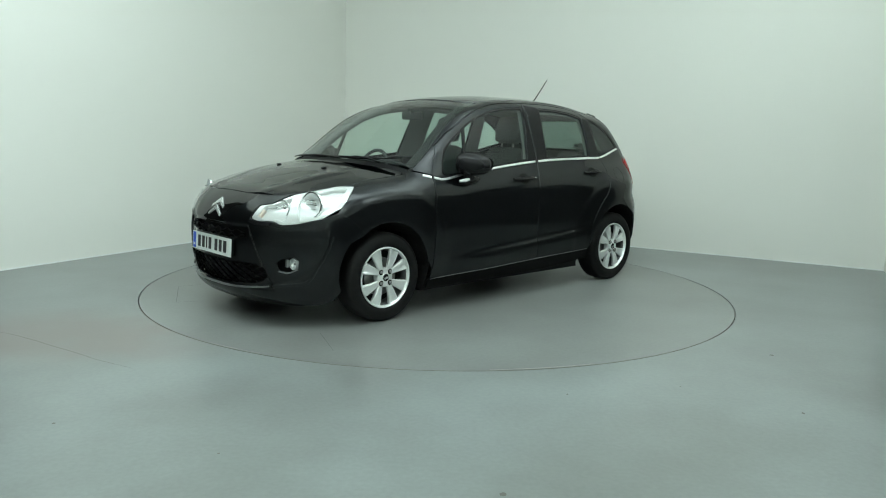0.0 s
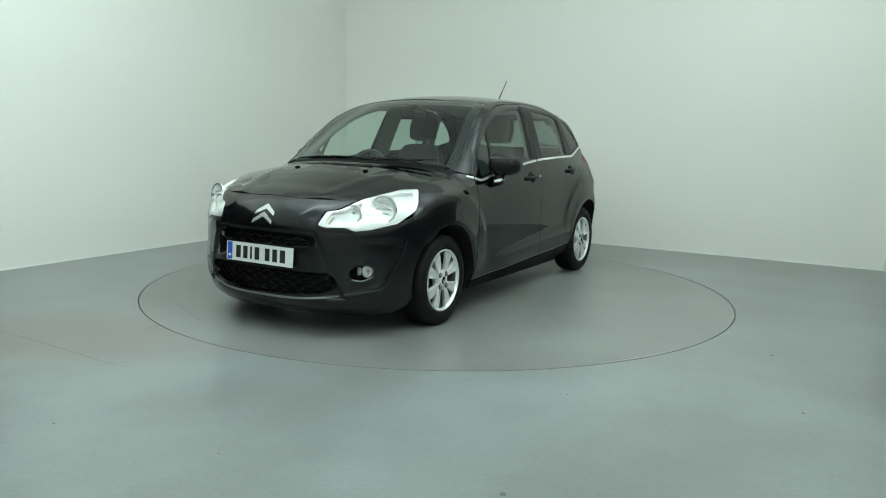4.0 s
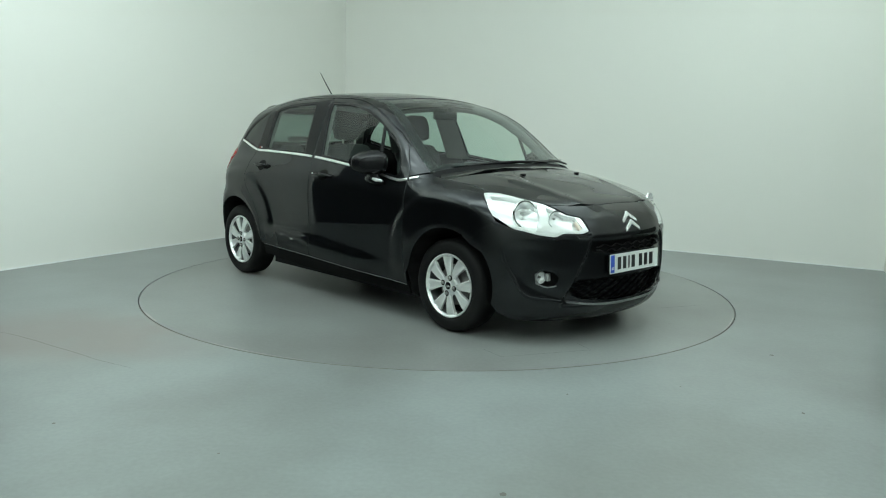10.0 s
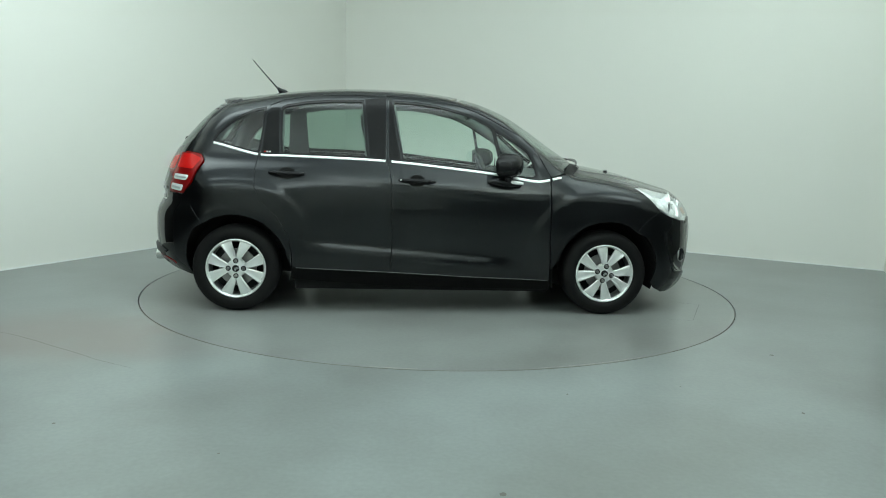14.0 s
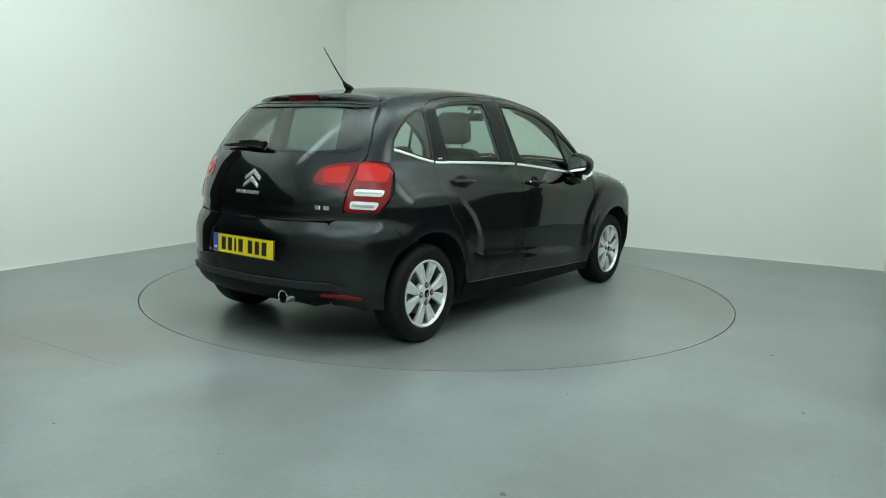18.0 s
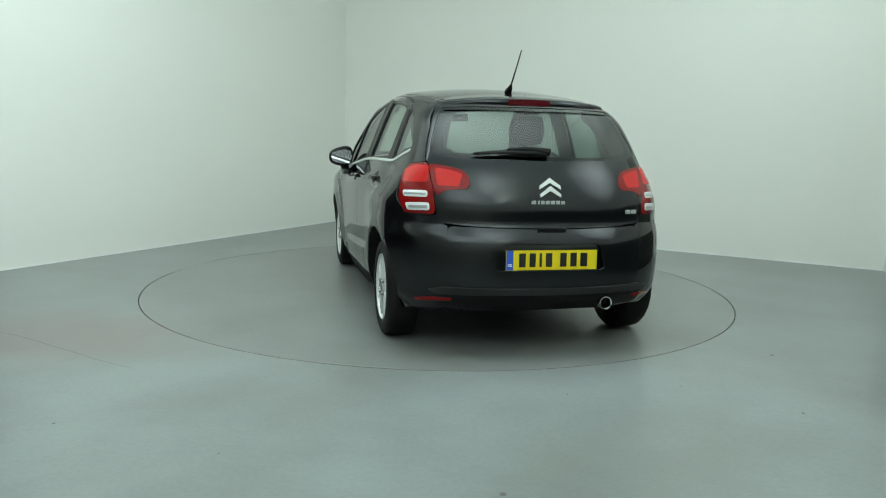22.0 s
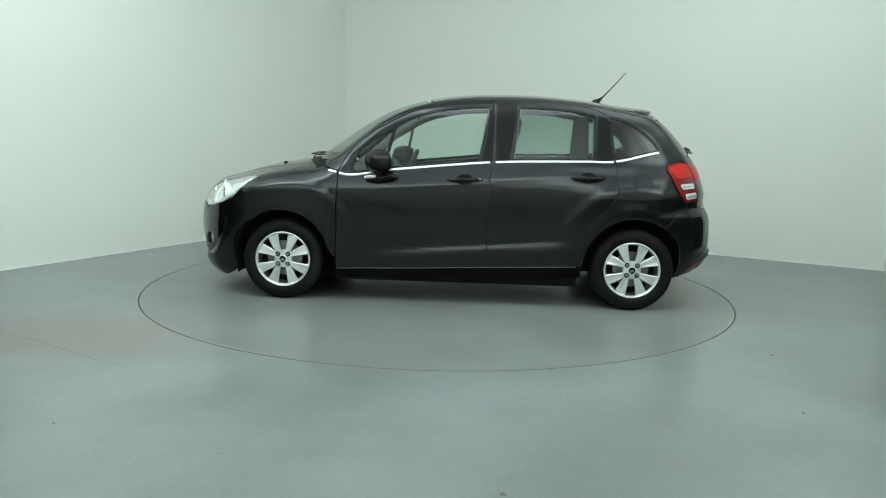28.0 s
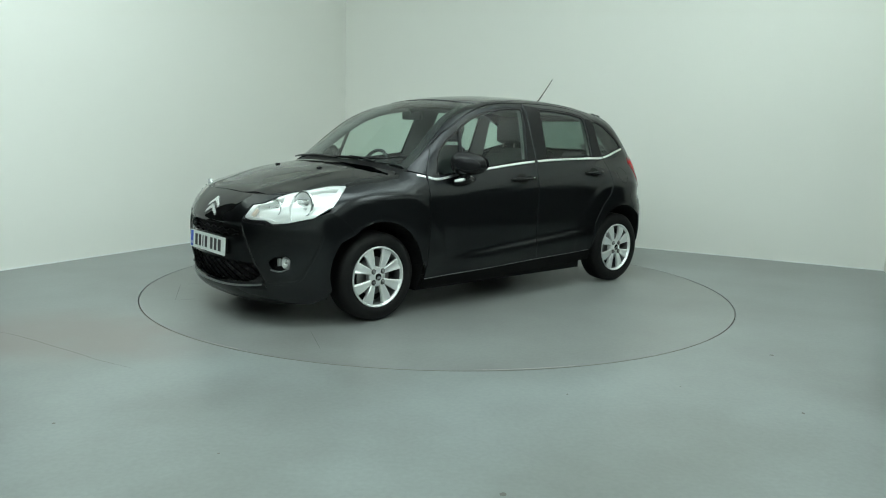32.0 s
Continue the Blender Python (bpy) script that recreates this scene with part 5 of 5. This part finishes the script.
def cushion(name, rows, mat, parent, label=""):
    """A padded body lofted through (x, z, half-width, half-depth, lean) sections, y across."""
    bm = bmesh.new()
    rings = []
    n = 16
    for cx, cz, cy, hw, hd, lean in rows:
        ring = []
        for i in range(n):
            a = 2 * math.pi * i / n
            c, s = math.cos(a), math.sin(a)
            c, s = math.copysign(abs(c) ** 0.55, c), math.copysign(abs(s) ** 0.55, s)
            ring.append(bm.verts.new((cx + s * hd * math.cos(lean), cy + c * hw, cz + s * hd * math.sin(lean))))
        rings.append(ring)
    for a, b in zip(rings, rings[1:]):
        for i in range(n):
            bm.faces.new((a[i], a[(i + 1) % n], b[(i + 1) % n], b[i]))
    bm.faces.new(rings[0][::-1])
    bm.faces.new(rings[-1])
    bmesh.ops.recalc_face_normals(bm, faces=bm.faces)
    return part(name, bm, mat, parent, label, True)


def seat(y):
    st = new("front_seat")
    st.parent = car
    st["label"] = "dark fabric bucket seat with a headrest"
    cushion("seat_base", [(0.32, 0.44, y, 0.20, 0.05, 1.57), (0.30, 0.46, y, 0.24, 0.075, 1.57), (0.05, 0.45, y, 0.255, 0.085, 1.57), (-0.20, 0.43, y, 0.25, 0.09, 1.57), (-0.26, 0.43, y, 0.22, 0.07, 1.57)], FABRIC, st)
    cushion("seat_back", [(-0.20, 0.42, y, 0.235, 0.06, 0.2), (-0.23, 0.55, y, 0.255, 0.085, 0.2), (-0.29, 0.80, y, 0.250, 0.080, 0.2), (-0.345, 1.02, y, 0.215, 0.065, 0.2), (-0.365, 1.085, y, 0.175, 0.045, 0.2), (-0.37, 1.10, y, 0.12, 0.02, 0.2)], FABRIC, st)
    cushion("headrest", [(-0.365, 1.135, y, 0.085, 0.025, 0.2), (-0.368, 1.15, y, 0.120, 0.048, 0.2), (-0.385, 1.24, y, 0.132, 0.055, 0.2), (-0.400, 1.315, y, 0.118, 0.048, 0.2), (-0.402, 1.34, y, 0.085, 0.022, 0.2)], FABRIC, st)
    for d in (-0.06, 0.06):
        part("headrest_post", tube_bm([(-0.352, y + d, 1.06), (-0.372, y + d, 1.16)], 0.007), STEEL, st, "", True)


seat(0.36)
seat(-0.36)
bench = new("rear_bench")
bench.parent = car
bench["label"] = "dark fabric rear bench with low headrests"
cushion("bench_base", [(-0.62, 0.46, 0, 0.55, 0.05, 1.57), (-0.66, 0.47, 0, 0.60, 0.085, 1.57), (-1.05, 0.44, 0, 0.60, 0.09, 1.57)], FABRIC, bench)
cushion("bench_back", [(-1.02, 0.45, 0, 0.58, 0.07, 0.2), (-1.06, 0.60, 0, 0.60, 0.085, 0.2), (-1.13, 0.90, 0, 0.58, 0.075, 0.2), (-1.16, 0.985, 0, 0.55, 0.05, 0.2), (-1.165, 1.0, 0, 0.50, 0.02, 0.2)], FABRIC, bench)
for y in (-0.36, 0.0, 0.36):
    cushion("headrest", [(-1.155, 0.985, y, 0.10, 0.03, 0.2), (-1.165, 1.01, y, 0.125, 0.04, 0.2), (-1.175, 1.05, y, 0.115, 0.038, 0.2), (-1.178, 1.068, y, 0.08, 0.02, 0.2)], FABRIC, bench)

# dashboard: a curved shelf under the screen
rows = []
for y in np.linspace(-0.68, 0.68, 29):
    a = abs(y)
    hood_up = 0.045 * math.exp(-((y + 0.36) / 0.17) ** 4)
    xf = 1.03 - 0.30 * (a / 0.7) ** 2.2
    rows.append([(xf, y, 0.945 - 0.03 * a), (xf - 0.16, y, 0.945 - 0.03 * a + hood_up * 0.4), (0.62, y, 0.935 + hood_up), (0.555, y, 0.915 + hood_up), (0.53, y, 0.875 + hood_up * 0.5), (0.56, y, 0.80), (0.55, y, 0.66), (0.62, y, 0.50)])
verts = [p for r in rows for p in r]
faces = [(i * 8 + j, i * 8 + j + 1, i * 8 + j + 9, i * 8 + j + 8) for i in range(28) for j in range(7)]
dash = mesh_object("dashboard", verts, faces, DASH, car, "dark grained dashboard under the windscreen", smooth=True)
part("centre_console", box_bm(0.28, 0.62, -0.13, 0.13, 0.35, 0.80, 0.03), DASH, dash, "", True)
for y in (-0.05, 0.05):
    part("air_vent", box_bm(0.522, 0.545, y - 0.04, y + 0.04, 0.80, 0.855, 0.006), SILVER, dash)
# steering wheel on the right-hand side
wheel_m = pose(0.455, -0.36, 0.885, 0, 68, 0)
sw = new("steering_wheel")
sw.parent = car
sw.matrix_world = wheel_m
sw["label"] = "dark three-spoke steering wheel"
bm = bmesh.new()
n1, n2 = 40, 10
ringv = [[bm.verts.new(((0.182 + 0.014 * math.cos(b)) * math.cos(a), (0.182 + 0.014 * math.cos(b)) * math.sin(a), 0.014 * math.sin(b))) for b in [2 * math.pi * j / n2 for j in range(n2)]] for a in [2 * math.pi * i / n1 for i in range(n1)]]
for i in range(n1):
    for j in range(n2):
        bm.faces.new((ringv[i][j], ringv[(i + 1) % n1][j], ringv[(i + 1) % n1][(j + 1) % n2], ringv[i][(j + 1) % n2]))
part("wheel_rim", bm, DASH, sw, "", True)
part("wheel_boss", box_bm(-0.07, 0.05, -0.075, 0.075, -0.03, 0.012, 0.018), DASH, sw, "", True)
for a in (90, -90, 0):
    c, s = math.cos(radians(a)), math.sin(radians(a))
    part("wheel_spoke", tube_bm([(0.03 * c, 0.05 * s, -0.01), (0.178 * c, 0.178 * s, 0)], 0.014, 8), SILVER, sw, "", True)
part("steering_column", tube_bm([(0.47, -0.36, 0.875), (0.66, -0.36, 0.80)], 0.045, 14), DASH, car, "", True)
# inner mirror on the screen
mir = part("interior_mirror", box_bm(0.325, 0.352, -0.115, 0.115, 1.300, 1.362, 0.012), TRIM, car, "dark interior rear-view mirror", True)
part("mirror_arm", tube_bm([(0.345, 0, 1.35), (0.385, 0, 1.405)], 0.012), TRIM, mir, "", True)
part("sensor_cover", box_bm(0.34, 0.42, -0.035, 0.035, 1.385, 1.412, 0.008), TRIM, mir, "", True)

# roof lining, pillar trims and door cards
lining = [(x * 1.0, y * 0.985, z) for x, y, z in roof_line]
skin("roof_lining", FABRIC_L, car, patch(lining, UP, r=0.01, lift=-0.035, thick=0.0, res=0.05), label="pale grey woven roof lining")


def trims(flip):
    skin("pillar_trim", FABRIC_L, car, patch([*SCREEN_EDGE[1:].tolist()] + side((0.20, 1.40), (0.35, 1.325), (0.45, 1.275), (0.62, 1.175), (0.70, 1.105), (0.75, 1.0)), (0.1, 1, 0.1), r=0.004, lift=-0.030, thick=0.0, flip=flip, res=0.03), label="pale inner windscreen pillar trim")
    skin("pillar_trim", FABRIC_L, car, patch(side((-0.20, 1.42), (-0.43, 1.42), (-0.39, 1.0), (-0.13, 1.0)), LEFT, r=0.004, lift=-0.035, thick=0.0, flip=flip, res=0.03), label="pale inner middle pillar trim")
    skin("pillar_trim", FABRIC_L, car, patch(side((-0.94, 1.40), (-1.07, 1.36), (-1.10, 1.02), (-0.93, 1.02)), LEFT, r=0.004, lift=-0.035, thick=0.0, flip=flip, res=0.03), label="pale inner rear pillar trim")
    skin("roof_rail_trim", FABRIC_L, car, patch(side((0.20, 1.415), (-0.05, 1.435), (-0.4, 1.442), (-0.8, 1.42), (-1.05, 1.385), (-1.05, 1.35), (-0.9, 1.362), (-0.78, 1.385), (-0.4, 1.402), (-0.05, 1.395), (0.1, 1.375), (0.25, 1.335)), LEFT, r=0.004, lift=-0.032, thick=0.0, flip=flip, res=0.03))
    skin("quarter_trim", DASH, car, patch(side((-1.09, 1.36), (-1.25, 1.29), (-1.42, 1.13), (-1.55, 1.0), (-1.50, 0.75), (-1.12, 0.75)), LEFT, [grown(WIN_Q, 0.012)], r=0.004, lift=-0.035, thick=0.0, flip=flip, res=0.03))
    sg = -1 if flip else 1
    part("pillar_trim", tube_bm([(p[0] - 0.035, sg * (p[1] - 0.042), p[2] - 0.03) for p in SCREEN_EDGE], 0.034, 10), FABRIC_L, car, "pale inner windscreen pillar trim", True)
    part("pillar_trim", tube_bm([(p[0] + 0.06, sg * (p[1] - 0.065), p[2] - 0.02) for p in GATE_EDGE] , 0.062, 10), DASH, car, "dark inner tailgate pillar trim", True)
    for q, z in ((DOOR_F, 1), (DOOR_R, 0)):
        xs = (0.80, -0.19) if z else (-0.27, -1.07)
        top = [(x, zz - 0.012) for x, _, zz in BELT if xs[1] < x < xs[0]]
        skin("door_card", DASH, car, patch(side(*top, *([(-0.17, 0.36)] if z else [(-1.05, 0.74), (-0.90, 0.62), (-0.83, 0.40), (-0.83, 0.36)]), (xs[0] - 0.02, 0.34)), LEFT, r=0.01, lift=-0.075, thick=0.0, flip=flip, res=0.05), label="dark inner door panel")
        skin("door_top_trim", DASH, car, patch(side(*top, *[(x, zz - 0.03) for x, zz in top[::-1]]), LEFT, r=0.002, lift=-0.03, thick=0.05, flip=flip, res=0.05))


both(trims)
part("cabin_floor", box_bm(-1.50, 0.95, -0.44, 0.44, 0.245, 0.30), UNDER, car)
part("cabin_floor", box_bm(-0.84, 0.84, -0.72, 0.72, 0.247, 0.301), UNDER, car)
part("bulkhead", box_bm(0.94, 0.98, -0.66, 0.66, 0.28, 0.90), UNDER, car)
# load cover behind the bench
rows = [(-1.19, 0.56, 0.955), (-1.35, 0.58, 0.955), (-1.50, 0.55, 0.95), (-1.60, 0.44, 0.95)]
verts = [(x, s * y, z - d) for d in (0, 0.02) for x, y, z in rows for s in (1, -1)]
faces = [(2 * i + 8 * k, 2 * i + 1 + 8 * k, 2 * i + 3 + 8 * k, 2 * i + 2 + 8 * k) for k in (0, 1) for i in range(3)]
mesh_object("load_cover", verts, faces, DASH, car, "dark flat load cover behind the rear seat")

# ---- marks on the floor ----


def streak(name, pts, width, z, mat, parent=None, label=""):
    p = [Vector((*q, z)) for q in pts]
    verts, faces = [], []
    for k, q in enumerate(p):
        d = (p[min(k + 1, len(p) - 1)] - p[max(k - 1, 0)]).normalized()
        n = Vector((-d.y, d.x, 0)) * width * (0.4 + 0.6 * math.sin(math.pi * (k + 0.5) / len(p)))
        verts += [tuple(q + n), tuple(q - n)]
    faces = [(2 * i, 2 * i + 2, 2 * i + 3, 2 * i + 1) for i in range(len(p) - 1)]
    return mesh_object(name, verts, faces, mat, parent, label)


SCRAPE = material("bare_scrape", (0.52, 0.47, 0.43), 0.5, vary=0.3, vary_scale=14)
for a0, a1, w in ((54.5, 69.5, 0.0028), (-103, -95.5, 0.0028), (-80, -62, 0.0016), (12, 22, 0.0014), (150, 163, 0.0014)):
    pts = [((RADIUS - 0.016) * math.cos(radians(a0 + (a1 - a0) * k / 16)), (RADIUS - 0.016) * math.sin(radians(a0 + (a1 - a0) * k / 16))) for k in range(17)]
    streak("rim_scrape", pts, w, 0.003, SCRAPE, turntable, "pale scrape along the edge of the disc")
JOINT = material("faint_joint", (0.16, 0.165, 0.16), 0.6, vary=0.3, vary_scale=12)
for p, q in (((1.49, -1.073), (1.653, -1.11)), ((1.653, -1.11), (1.892, -0.61)), ((1.892, -0.61), (1.754, -0.553)), ((1.565, 0.662), (1.72, 1.027))):
    pts = [(p[0] + (q[0] - p[0]) * k / 6, p[1] + (q[1] - p[1]) * k / 6) for k in range(7)]
    streak("plate_joint", pts, 0.002, 0.003, JOINT, turntable, "faint joint in the painted disc")
CRACK = material("floor_crack", (0.13, 0.115, 0.105), 0.6, vary=0.4, vary_scale=8)
rnd = random.Random(4)
line = [(-2.75 + (2.75 - 1.53) * t + rnd.uniform(-0.008, 0.008), -1.60 - 0.68 * t + 0.03 * math.sin(5 * t)) for t in [i / 24 for i in range(25)]]
tagged(streak("floor_crack", line, 0.002, 0.0035, CRACK), "fine dark crack in the painted floor", "crack", kind="structure")
for x, y, r in ((1.904, -1.805, 0.012), (1.649, -2.73, 0.010), (-1.54, -3.047, 0.010), (0.236, -3.576, 0.014), (0.62, -2.55, 0.007), (-0.8, -3.3, 0.006), (1.2, -1.2 - 1.2, 0.006)):
    pts = [(x + r * rnd.uniform(0.6, 1.2) * math.cos(a), y + r * rnd.uniform(0.6, 1.2) * math.sin(a), 0.0035) for a in [i * math.pi / 4 for i in range(8)]]
    tagged(mesh_object("paint_chip", pts, [tuple(range(8))], CRACK), "small dark chip in the floor paint", "chip", "chips in the floor", "structure")
# ---- what moves ----
TURN = [(0.0, -47.27), (1.0, -47.27), (1.6, -47.25), (2.0, -46.71), (2.5, -44.97), (3.25, -39.3), (4.5, -23.98), (5.0, -17.68), (6.0, -5.25), (7.0, 7.12), (8.0, 19.55), (9.0, 31.95), (10.0, 44.1), (11.0, 56.35), (12.0, 68.7), (13.0, 80.95), (14.0, 93.15), (15.5, 111.9), (17.0, 130.75), (18.0, 143.3), (19.0, 155.88), (20.0, 168.5), (21.0, 180.95), (22.0, 193.3), (23.0, 205.57), (24.0, 217.85), (25.0, 230.25), (26.5, 248.4), (28.0, 266.85), (29.0, 279.4), (30.0, 291.8), (30.5, 297.8), (31.0, 303.55), (31.5, 307.80), (32.0, 310.49)]


def motions():
    walk(car, [(t, pose(0, 0, 0, 0, 0, a - 90) @ pose(-0.157, -0.141, 0)) for t, a in TURN])
    walk(turntable, [(t, pose(0, 0, 0, 0, 0, a - 90)) for t, a in TURN])


motions()
